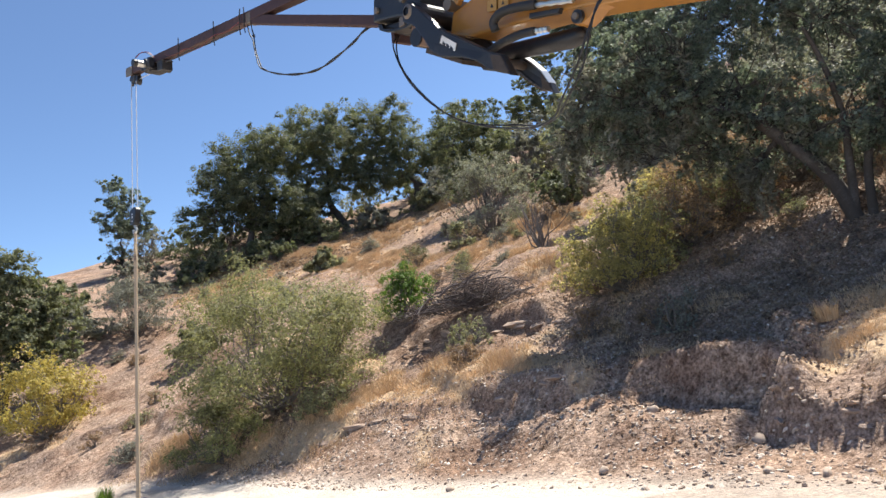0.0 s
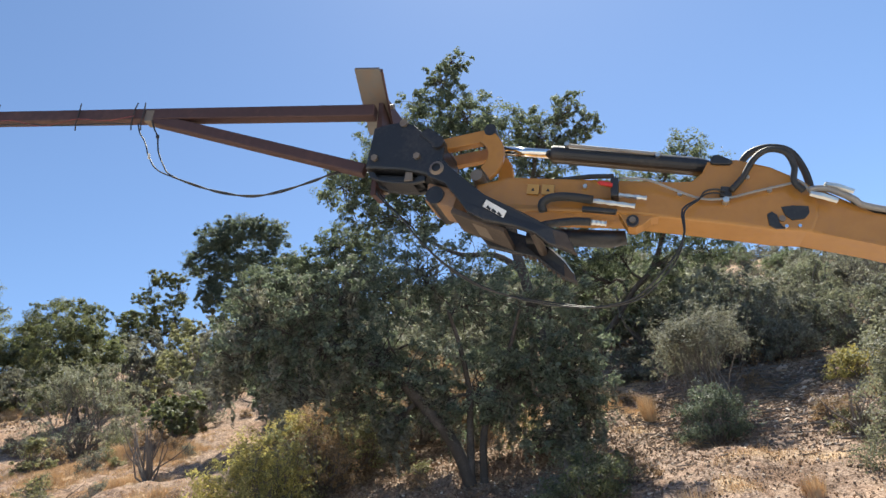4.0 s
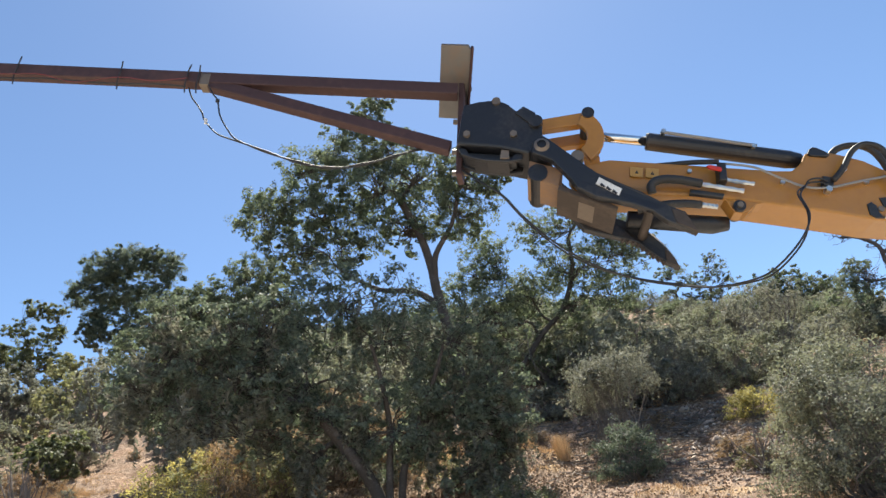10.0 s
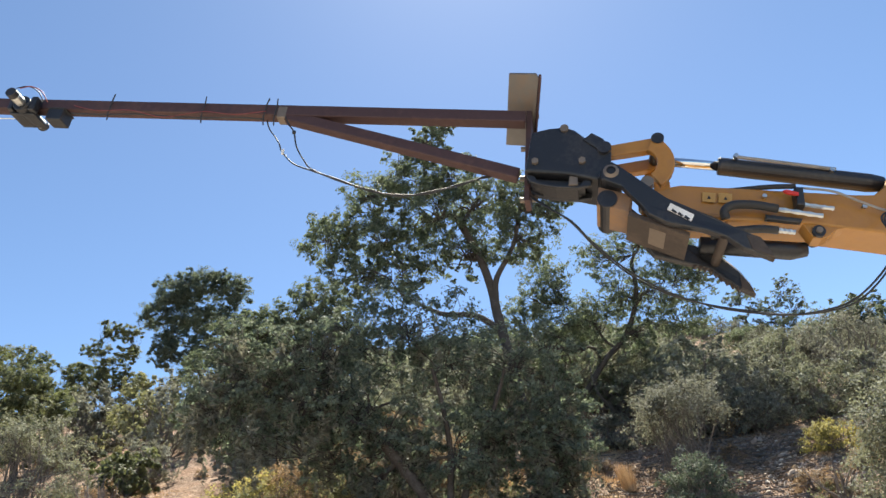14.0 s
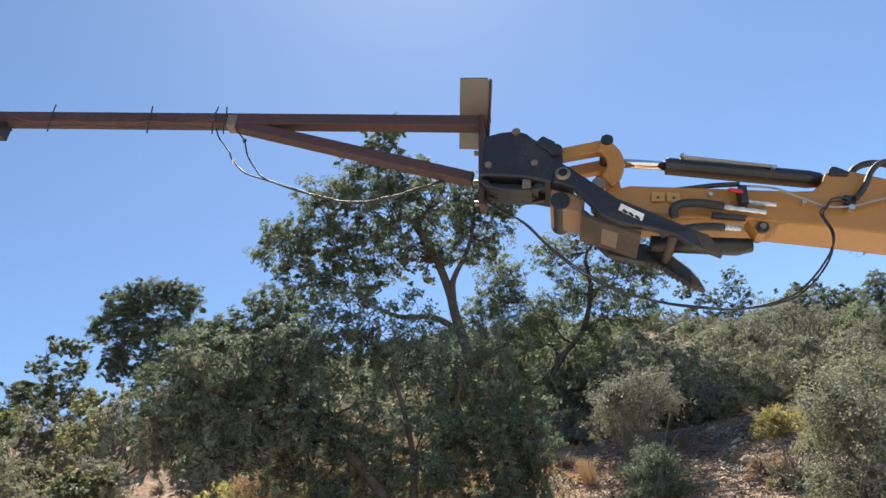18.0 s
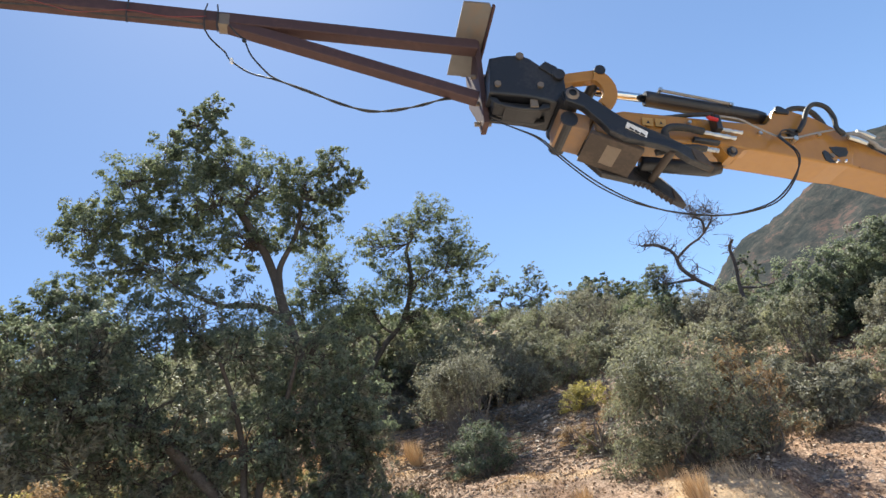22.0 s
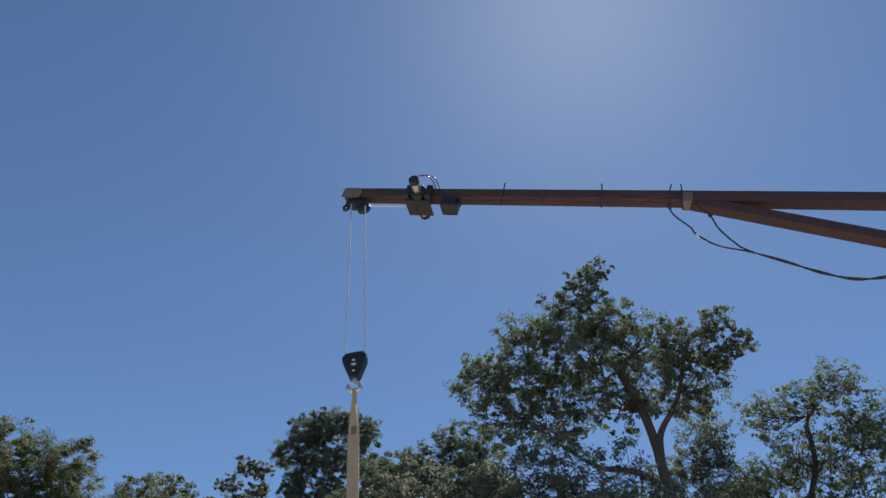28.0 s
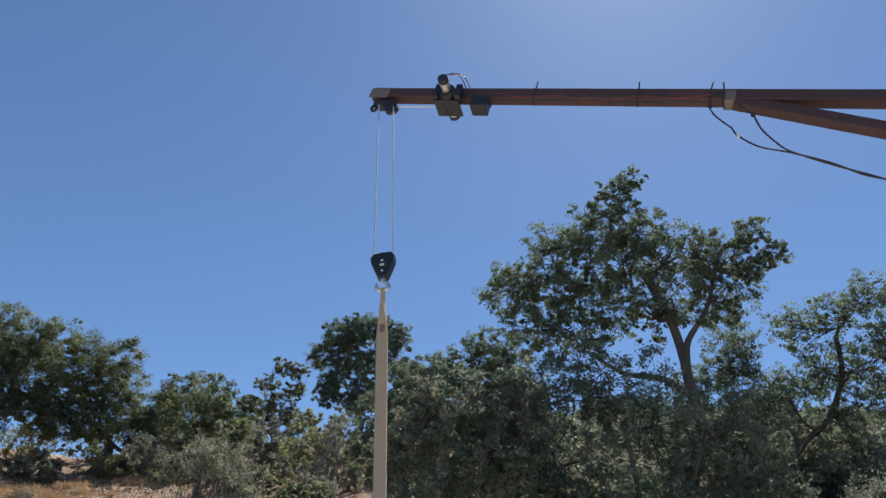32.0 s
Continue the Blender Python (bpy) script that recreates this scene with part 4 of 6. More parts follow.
CHAPARRAL = [((17.8, 12.4), 2.4, 1.7), ((19.4, 11.4), 2.6, 1.9), ((22.0, 14.6), 2.8, 2.0), ((18.8, 14.6), 2.4, 1.8), ((21.0, 10.6), 2.6, 2.0), ((15.0, 15.6), 1.8, 1.2), ((20.4, 16.4), 2.6, 2.0), ((16.4, 14.6), 1.6, 1.1),
             ((18.0, 13.1), 2.8, 2.5), ((18.9, 16.6), 2.8, 2.1), ((22.1, 13.4), 3.1, 2.5), ((22.8, 11.3), 3.3, 3.1), ((23.9, 17.6), 3.3, 2.5), ((19.0, 18.1), 2.4, 2.0),
             ((20.6, 9.2), 2.6, 2.0), ((13.9, 4.2), 2.0, 1.4), ((17.4, 2.6), 2.4, 1.7), ((20.5, 2.3), 2.6, 1.9), ((22.0, 0.6), 2.4, 1.5), ((18.5, 6.4), 2.4, 1.8), ((21.0, 6.6), 2.6, 2.2),
             ((25.5, 7.8), 3.0, 2.4), ((26.5, 10.5), 3.0, 1.9), ((15.0, 6.9), 1.6, 1.1), ((26.0, 13.5), 3.4, 2.6), ((28.5, 13.0), 3.0, 1.7), ((16.5, 5.3), 1.8, 1.1), ((15.5, 3.6), 1.6, 1.3), ((19.7, 4.6), 2.7, 2.5)]
for k, (at_xy, w, h) in enumerate(CHAPARRAL):
    bush("grey-green hillside chaparral shrub", at_xy, w, h, (SAGE, GREY_OLIVE, SAGE)[k % 3], 8000, 0.068, 160 + k, 22, 0.03, group="chaparral shrubs")

# low growth under the oaks on the crest
for k, (x, y, w, h) in enumerate(((-13.4, 44.0, 5.5, 4.0), (-19.3, 37.6, 3.5, 2.4), (-10.5, 45.0, 4.5, 3.0), (-16.4, 45.5, 5.5, 4.2), (4.5, 38.5, 3.6, 3.0), (6.0, 35.0, 4.0, 3.6), (-17.5, 43.5, 4.5, 2.6), (-12.5, 48.0, 4.0, 2.4), (-8.0, 50.5, 4.5, 2.8), (-4.5, 52.5, 4.5, 3.0), (-1.0, 54.0, 5.0, 3.4), (2.5, 54.5, 4.5, 3.4), (-20.0, 46.0, 5.0, 3.0), (-24.5, 49.0, 5.5, 3.4),
                                  (-14.8, 40.0, 3.6, 1.9), (-22.0, 34.5, 3.5, 2.2), (-18.5, 30.0, 3.0, 1.8), (-11.0, 26.0, 2.4, 1.3), (-9.6, 42.8, 3.6, 1.5), (-6.4, 44.0, 3.8, 1.6), (-2.6, 44.4, 3.6, 1.5), (-12.4, 40.2, 3.4, 1.4), (0.2, 41.5, 3.2, 1.6), (-7.6, 34.0, 2.2, 1.2), (-16.5, 38.5, 3.0, 1.6), (5.5, 47.0, 4.5, 3.6), (9.5, 45.0, 4.5, 4.0), (12.0, 40.0, 4.5, 4.2), (15.0, 46.0, 5.0, 4.5), (10.0, 35.0, 4.0, 3.6), (3.8, 27.5, 2.6, 2.2))):
    bush("dull grey-brown shrub in dry grass" if k % 3 else "dark green shrub under the oaks", (x, y), w, h, (OAK_FAR, SAGE, OLIVE)[k % 3], 4200, 0.15, 130 + k, 16, 0.02)

# the scrub that covers the upper slopes
protos = [bush("grey-green hillside chaparral shrub", xy, w, h, mat, 4200, 0.105, 80 + k, 16, 0.03, group="chaparral shrubs")
          for k, (xy, w, h, mat) in enumerate((((25.0, 20.5), 3.4, 2.6, SAGE), ((22.0, 30.0), 3.8, 3.0, GREY_OLIVE), ((24.0, 24.0), 3.0, 2.2, SAGE), ((18.0, 33.0), 3.6, 3.2, OAK_PALE)))]
r = np.random.default_rng(5)
count = 0
for _ in range(1200):
    az, d = radians(r.uniform(16, 92)), r.uniform(22, 64)
    x, y = d * math.sin(az), d * math.cos(az)
    edge = float(np.interp(math.degrees(az), (50, 56, 60, 66, 71, 75, 81, 92), (62, 54, 45, 39, 37, 32, 28.5, 27)))
    if d > edge + 1 or d < 30 and az > radians(60) and d < edge - 8 or r.random() < 0.35 * (az < radians(24)):
        continue
    k = r.uniform(0.6, 1.25) if az < radians(52) else r.uniform(0.5, 0.9) if d < 32 else r.uniform(0.3, 0.55)
    copy_thing(protos[r.integers(4)], Matrix.Translation((x, y, ground_at(x, y) - 0.08)) @ pose(0, 0, 0, 0, 0, r.uniform(0, 360)) @ Matrix.Diagonal((k, k, k * r.uniform(0.8, 1.1), 1)))
    count += 1
    if count >= 240:
        break


# the crest is closed by lower scrub
for _ in range(60):
    a = r.uniform(50, 80)
    d = float(np.interp(a, (50, 56, 60, 66, 71, 75, 81), (60, 54, 45, 39, 37, 32, 28.5))) - r.uniform(-0.5, 9)
    x, y = d * math.sin(radians(a)), d * math.cos(radians(a))
    k = r.uniform(0.35, 0.6)
    copy_thing(protos[r.integers(4)], Matrix.Translation((x, y, ground_at(x, y) - 0.08)) @ pose(0, 0, 0, 0, 0, r.uniform(0, 360)) @ Matrix.Diagonal((k * 1.3, k * 1.3, k * r.uniform(0.7, 1.0), 1)))

# low dry shrublets on the open slope
small = [bush("low dry shrublet on the open slope", xy, 0.9, 0.55, mat, 1500, 0.04, 190 + k, 10, 0.02, name="shrublet", group="dry shrublets")
         for k, (xy, mat) in enumerate((((-1.2, 22.5), BROWN), ((0.9, 21.0), SAGE), ((-3.0, 24.0), OLIVE), ((3.3, 13.2), BROWN)))]
for _ in range(130):
    az, d = radians(r.uniform(-36, 62)), r.uniform(12.5, 40)
    x, y = d * math.sin(az), d * math.cos(az)
    if rise(x, y)[1] < 0.5:
        continue
    k = r.uniform(0.5, 1.1) * (1 + d / 45)
    copy_thing(small[r.integers(4)], Matrix.Translation((x, y, ground_at(x, y) - 0.04)) @ pose(0, 0, 0, 0, 0, r.uniform(0, 360)) @ Matrix.Diagonal((k, k, k * r.uniform(0.7, 1.2), 1)))


# ---- dry grass, stones and dead wood ----
def scatter_grass():
    r = np.random.default_rng(3)
    n = 90000
    d, az = 7 + 38 * r.random(n) ** 1.3, np.radians(r.uniform(-42, 100, n))
    x, y = d * np.sin(az), d * np.cos(az)
    _, p = rise(x, y)
    keep = (dry_cover(x, y) * r.uniform(0.3, 1.0, n) > 0.30) & (p > 0.12)
    x, y = x[keep], y[keep]
    for px, py, reach in PATCHES:
        m = int((1500 if py < 11 else 750) * reach ** 2)
        gx, gy = px + r.normal(size=m) * reach * 0.62, py + r.normal(size=m) * reach * 0.62
        m2 = (rise(gx, gy)[1] > 0.1) & (value_noise(gx, gy, 0.5) > 0.35)
        x, y = np.concatenate([x, gx[m2]]), np.concatenate([y, gy[m2]])
    d = np.hypot(x, y)
    z = land(x, y)
    blades = 9
    m = len(x)
    bx = np.repeat(x, blades) + r.normal(size=m * blades) * 0.07
    by = np.repeat(y, blades) + r.normal(size=m * blades) * 0.07
    bz = np.repeat(z, blades) - 0.02
    w = np.repeat(0.002 + d * 0.00032, blades)
    tall = 0.55 + 1.3 * smooth01((value_noise(x, y, 0.7) - 0.45) / 0.3) * smooth01((dry_cover(x, y) - 0.4) / 0.3)
    h = r.uniform(0.04, 0.17, m * blades) * np.repeat(np.where(d < 11, 0.3, 1.0) * tall * r.uniform(0.6, 1.4, m), blades)
    a = r.uniform(0, 2 * math.pi, m * blades)
    lean = r.normal(size=(m * blades, 2)) * 0.35 * h[:, None]
    base = np.stack([bx, by, bz], 1)
    side = np.stack([np.cos(a) * w, np.sin(a) * w, 0 * a], 1)
    tip = base + np.stack([lean[:, 0], lean[:, 1], h], 1)
    v = np.stack([base - side, base + side, tip], 1).reshape(-1, 3)
    ob = from_arrays("dry_grass", v, np.arange(len(v)).reshape(-1, 3), STRAW)
    return tagged(ob, "golden dry grass in patches over the hillside", "grass", kind="stuff")


def tuft(label, x, y, h, seed, mat):
    r = np.random.default_rng(seed)
    n = 240
    a, rad = r.uniform(0, 2 * math.pi, n), 0.16 * np.sqrt(r.random(n))
    base = np.stack([np.cos(a) * rad, np.sin(a) * rad, 0 * a], 1)
    k = h * r.uniform(0.5, 1.1, n)
    tip = base + np.stack([np.cos(a) * k * 0.4 * r.random(n), np.sin(a) * k * 0.4 * r.random(n), k], 1)
    side = np.stack([-np.sin(a) * 0.008, np.cos(a) * 0.008, 0 * a], 1)
    v = np.stack([base - side, base + side, tip], 1).reshape(-1, 3)
    ob = from_arrays("grass_tuft", v, np.arange(3 * n).reshape(-1, 3), mat)
    ob.location = (x, y, ground_at(x, y) - 0.03)
    return tagged(ob, label, "grass", "grass tufts on the bank")


def rock_mesh(r, detail=1):
    bm = bmesh.new()
    bmesh.ops.create_icosphere(bm, subdivisions=detail, radius=0.5)
    squash = np.array([r.uniform(0.8, 1.3), r.uniform(0.6, 1.0), r.uniform(0.5, 0.85)])
    for v in bm.verts:
        v.co = Vector(np.array(v.co) * squash * (1 + r.normal() * (0.2 if detail == 1 else 0.13)))
    return bm


def scatter_stones():
    r = np.random.default_rng(4)
    shapes = []
    for _ in range(6):
        bm = rock_mesh(r)
        shapes.append((np.array([v.co[:] for v in bm.verts]), np.array([[v.index for v in f.verts] for f in bm.faces])))
        bm.free()
    n = 26000
    d, az = 7.0 + 20 * r.random(n) ** 1.5, np.radians(r.uniform(-40, 95, n))
    x, y = d * np.sin(az), d * np.cos(az)
    # the gravelly foot of the bank, thickest beside the road
    m = 62000
    x, y = np.concatenate([x, r.uniform(-8, 8, m)]), np.concatenate([y, 6.5 + 9 * r.random(m)])
    # pale rock chips on the bare patch among the chaparral
    m2 = 6500
    x, y = np.concatenate([x, r.normal(size=m2) * 2.4 + 14.6]), np.concatenate([y, r.normal(size=m2) * 1.8 + 10.6])
    _, p = rise(x, y)
    n += m + m2
    keep = (p > 0.08) & (p < 4.0 + 3.0 * (x > 11)) & (r.random(n) < 0.2 + 0.8 * np.maximum(smooth01((1.9 - p) / 1.4), x > 11)) & (value_noise(x, y, 1.6) + 0.25 * r.normal(size=n) > 0.40)
    # the fresh cut in the bank is bare of stones
    keep &= (np.hypot(x - 3.4, y - 9.8) > 0.75) & (np.hypot(x - 2.9, y - 10.6) > 0.6) | (r.random(n) < 0.12)
    x, y = x[keep], y[keep]
    z = land(x, y)
    vs, fs, at = [], [], 0
    for k in range(len(x)):
        v, f = shapes[k % 6]
        s = (0.012 + 0.065 * r.random() ** 5) * (1.0 if x[k] < 11 else 1.7)
        a = r.uniform(0, 6.3)
        ca, sa = math.cos(a), math.sin(a)
        b = r.uniform(-0.7, 0.7)
        cb, sb = math.cos(b), math.sin(b)
        w = v @ np.array([[cb, 0, sb], [0, 1, 0], [-sb, 0, cb]]) @ np.array([[ca, sa, 0], [-sa, ca, 0], [0, 0, 1]]) * s + (x[k], y[k], z[k] + 0.02 * s)
        vs.append(w)
        fs.append(f + at)
        at += len(v)
    ob = from_arrays("loose_stones", np.concatenate(vs), np.concatenate(fs), LOOSE_STONE)
    return tagged(ob, "loose grey-brown stones and gravel on the bank", "stones", kind="stuff")


scatter_grass()
scatter_stones()
r = np.random.default_rng(9)
for k, (x, y, s) in enumerate(((3.3, 7.6, 0.13), (2.9, 8.0, 0.13), (4.2, 7.9, 0.11), (3.2, 9.0, 0.16), (4.6, 8.3, 0.1), (6.1, 8.4, 0.17), (1.4, 9.4, 0.15),
                               (-0.6, 9.9, 0.14), (2.3, 10.2, 0.18), (14.6, 10.2, 0.3), (15.8, 11.0, 0.26), (13.9, 8.8, 0.22), (16.9, 12.2, 0.28))):
    ob = part("stone", rock_mesh(r, 2), STONE, smooth=True)
    ob.matrix_world = Matrix.Translation((x, y, ground_at(x, y) + 0.12 * s)) @ pose(0, 0, 0, r.uniform(-20, 20), r.uniform(-20, 20), r.uniform(0, 360)) @ Matrix.Scale(s, 4)
    tagged(ob, "weathered grey-brown stone lying on the bank", "stone", "stones on the bank")
# crumbling blocks of soil where the edges break away
CLOD = paint("dry_soil_clod", (0.40, 0.30, 0.235), (0.25, 0.175, 0.135), 5, 0.95, bite=(0.42, 0.62), bumpy=0.9)
for (line, drop, fade), step in ((LEDGES[0], 0.16), (LEDGES[2], 0.34), (LEDGES[3], 0.4)):
    for (ax, ay), (bx, by) in zip(line, line[1:]):
        length = math.hypot(bx - ax, by - ay)
        for k in range(int(length / step)):
            t = (k + r.random()) * step / length
            x, y = ax + (bx - ax) * t + r.normal() * 0.07, ay + (by - ay) * t + r.normal() * 0.07
            sz = r.uniform(0.05, 0.16) if y < 11 else r.uniform(0.10, 0.3) * (1 if y < 14 else 1.5)
            ob = part("soil_block", rock_mesh(r, 2), CLOD)
            turn = math.degrees(math.atan2(by - ay, bx - ax)) + r.normal() * 18
            ob.matrix_world = Matrix.Translation((x, y, ground_at(x, y) - 0.15 * sz)) @ pose(0, 0, 0, r.normal() * 10, r.normal() * 10, turn) @ Matrix.Diagonal((sz * 1.5, sz, sz * 0.62, 1))
            tagged(ob, "crumbling block of dry soil on the broken bank", "soil block", "soil blocks on the bank")
for k, (x, y, h) in enumerate(((4.75, 10.0, 0.3), (10.9, 6.6, 0.4), (6.9, 7.6, 0.6), (7.7, 6.5, 0.55), (8.8, 5.5, 0.5), (9.5, 7.6, 0.4), (12.5, 13.2, 0.7), (12.9, 13.6, 0.6), (-2.6, 8.2, 0.35), (7.4, 10.4, 0.4))):
    tuft("pale dry grass tuft on the bank", x, y, h, 100 + k, STRAW)
tuft("small green tuft at the edge of the road", -8.3, 14.6, 0.35, 120, GREEN)


def leaf_litter():
    """Fallen brown leaves below the oaks."""
    r = np.random.default_rng(31)
    n = 26000
    x, y = r.normal(size=n) * 3.6 + 8.0, r.normal(size=n) * 2.6 + 13.2
    for cx, cy, reach, m in ((15.5, 11.6, 2.0, 9000), (15.0, 6.0, 2.6, 9000), (18.0, 3.5, 2.6, 7000), (4.6, 13.0, 1.6, 8000)):
        x, y = np.concatenate([x, cx + r.normal(size=m) * reach]), np.concatenate([y, cy + r.normal(size=m) * reach])
    p = rise(x, y)[1]
    x, y = x[p > 0.5], y[p > 0.5]
    v, f = leaf_arrays(np.stack([x, y, land(x, y) + 0.015], 1), 0.06, r, 0.0, 0.6)
    # a coarser cover under the oaks along the crest
    m = 15000
    t = r.random(m)
    x, y = -15 + 16 * t + r.normal(size=m) * 1.6, 40.5 + 6 * t - np.abs(r.normal(size=m)) * 3.2
    v2, f2 = leaf_arrays(np.stack([x, y, land(x, y) + 0.02], 1), 0.15, r, 0.0, 0.6)
    ob = from_arrays("leaf_litter", np.concatenate([v, v2]), np.concatenate([f, f2 + len(v)]), LITTER)
    return tagged(ob, "fallen brown leaves under the oaks", "litter", kind="stuff")


def brush_pile():
    r = np.random.default_rng(21)
    gz = ground_at(0.0, 17.6)
    ob = tagged(new("brush_pile"), "compact heap of grey cut branches and dry twigs", "brush pile")
    ob.location = (0.0, 17.6, gz)
    thick, fine = [], []
    for k in range(700):
        c = np.array([r.normal() * 0.72, r.normal() * 0.42, 0.0])
        c[2] = 0.06 + abs(r.normal()) * 0.4 * math.exp(-c[0] ** 2 / 1.1)
        a = r.normal() * 0.8
        half = np.array([math.cos(a), math.sin(a), r.normal() * 0.3]) * r.uniform(0.2, 0.6)
        (thick if k < 60 else fine).append((crooked(c - half, c + half, 0.1, r, 6), np.linspace(0.026, 0.01, 6) if k < 60 else np.linspace(0.009, 0.004, 6), 5 if k < 60 else 3))
    limbs_mesh("heavy_brush", thick, BRUSHWOOD, ob)
    limbs_mesh("fine_brush", fine, BRUSHWOOD, ob)
    return ob


def snag(label, x, y, h, seed, n=26):
    r = np.random.default_rng(seed)
    ob = tagged(new("dead_shrub"), label, "dead shrub")
    ob.location = (x, y, ground_at(x, y) - 0.05)
    limbs = [(crooked((0.06 * r.normal(), 0.06 * r.normal(), 0), (0.3 * h * r.normal() * 0.7, 0.3 * h * r.normal() * 0.7, h * r.uniform(0.55, 1.0)), 0.06, r, 6), np.linspace(0.03, 0.006, 6), 5) for _ in range(n)]
    limbs_mesh("woody_stem", limbs, DEADWOOD, ob)
    return ob


def wood_litter():
    """Chips and sticks on the bare patch below the chaparral."""
    r = np.random.default_rng(22)
    limbs = []
    for _ in range(900):
        x, y = r.normal() * 2.2 + 15.5, r.normal() * 1.9 + 11.8
        z = ground_at(x, y) + 0.03
        a, l = r.uniform(0, 6.3), r.uniform(0.06, 0.35)
        limbs.append((np.array([[x - math.cos(a) * l, y - math.sin(a) * l, z], [x + math.cos(a) * l, y + math.sin(a) * l, z + r.normal() * 0.05]]), [0.012, 0.02], 4))
    ob = limbs_mesh("wood_litter", limbs, DEADWOOD, None)
    return tagged(ob, "broken sticks and bark scattered on bare soil", "litter", kind="stuff")


leaf_litter()
brush_pile()
snag("bare upright dead shrub among dry grass", 2.2, 21.8, 1.9, 71)
snag("bare dead twigs on the slope", 12.6, 8.3, 1.0, 72, 16)
wood_litter()


# ---- excavator arm with lifting jib ----
ARM_O = Vector((0.619, 2.499, 2.624))
ARM_A = Vector((0.6609, -0.692, -0.2903)).normalized()     # along the stick, towards the machine
ARM_N = Vector((-0.7232, -0.6907, 0.0)).normalized()       # out of the stick's near side
ARM_B = ARM_N.cross(ARM_A).normalized()
ARM = Matrix(((ARM_A.x, ARM_B.x, ARM_N.x, ARM_O.x), (ARM_A.y, ARM_B.y, ARM_N.y, ARM_O.y), (ARM_A.z, ARM_B.z, ARM_N.z, ARM_O.z), (0, 0, 0, 1)))


def arm(u, v, w=0.0):
    """A place on the arm: past the decals the stick swings a little away from the thumb's plane."""
    return ARM @ Vector((u, v, w)) + Vector((0.097, 0.044, 0.038)) * max(0.0, u - 0.05)


def pin(bm, u, v, w0, w1, radius, sides=20):
    return add_tube(bm, [arm(u, v, w0), arm(u, v, w1)], radius, sides)


def hose(name, points, radius, mat, parent, label="", sides=8):
    bm = bmesh.new()
    add_tube(bm, spline(points, 5), radius, sides)
    return part(name, bm, mat, parent, label, smooth=True)


def arc(cu, cv, radius, a0, a1, count=10):
    return [(cu + radius * math.cos(radians(a0 + (a1 - a0) * k / count)), cv + radius * math.sin(radians(a0 + (a1 - a0) * k / count))) for k in range(count + 1)]


def prism(name, outline, w0, w1, mat, parent, label="", bevel=0.006):
    bm = bmesh.new()
    add_prism(bm, outline, Matrix.Identity(4), w0, w1, bevel)
    for v in bm.verts:
        v.co = arm(*v.co)
    return part(name, bm, mat, parent, label)


def rod(name, u, v, w0, w1, radius, mat, parent, label="", sides=20):
    bm = bmesh.new()
    pin(bm, u, v, w0, w1, radius, sides)
    return part(name, bm, mat, parent, label)


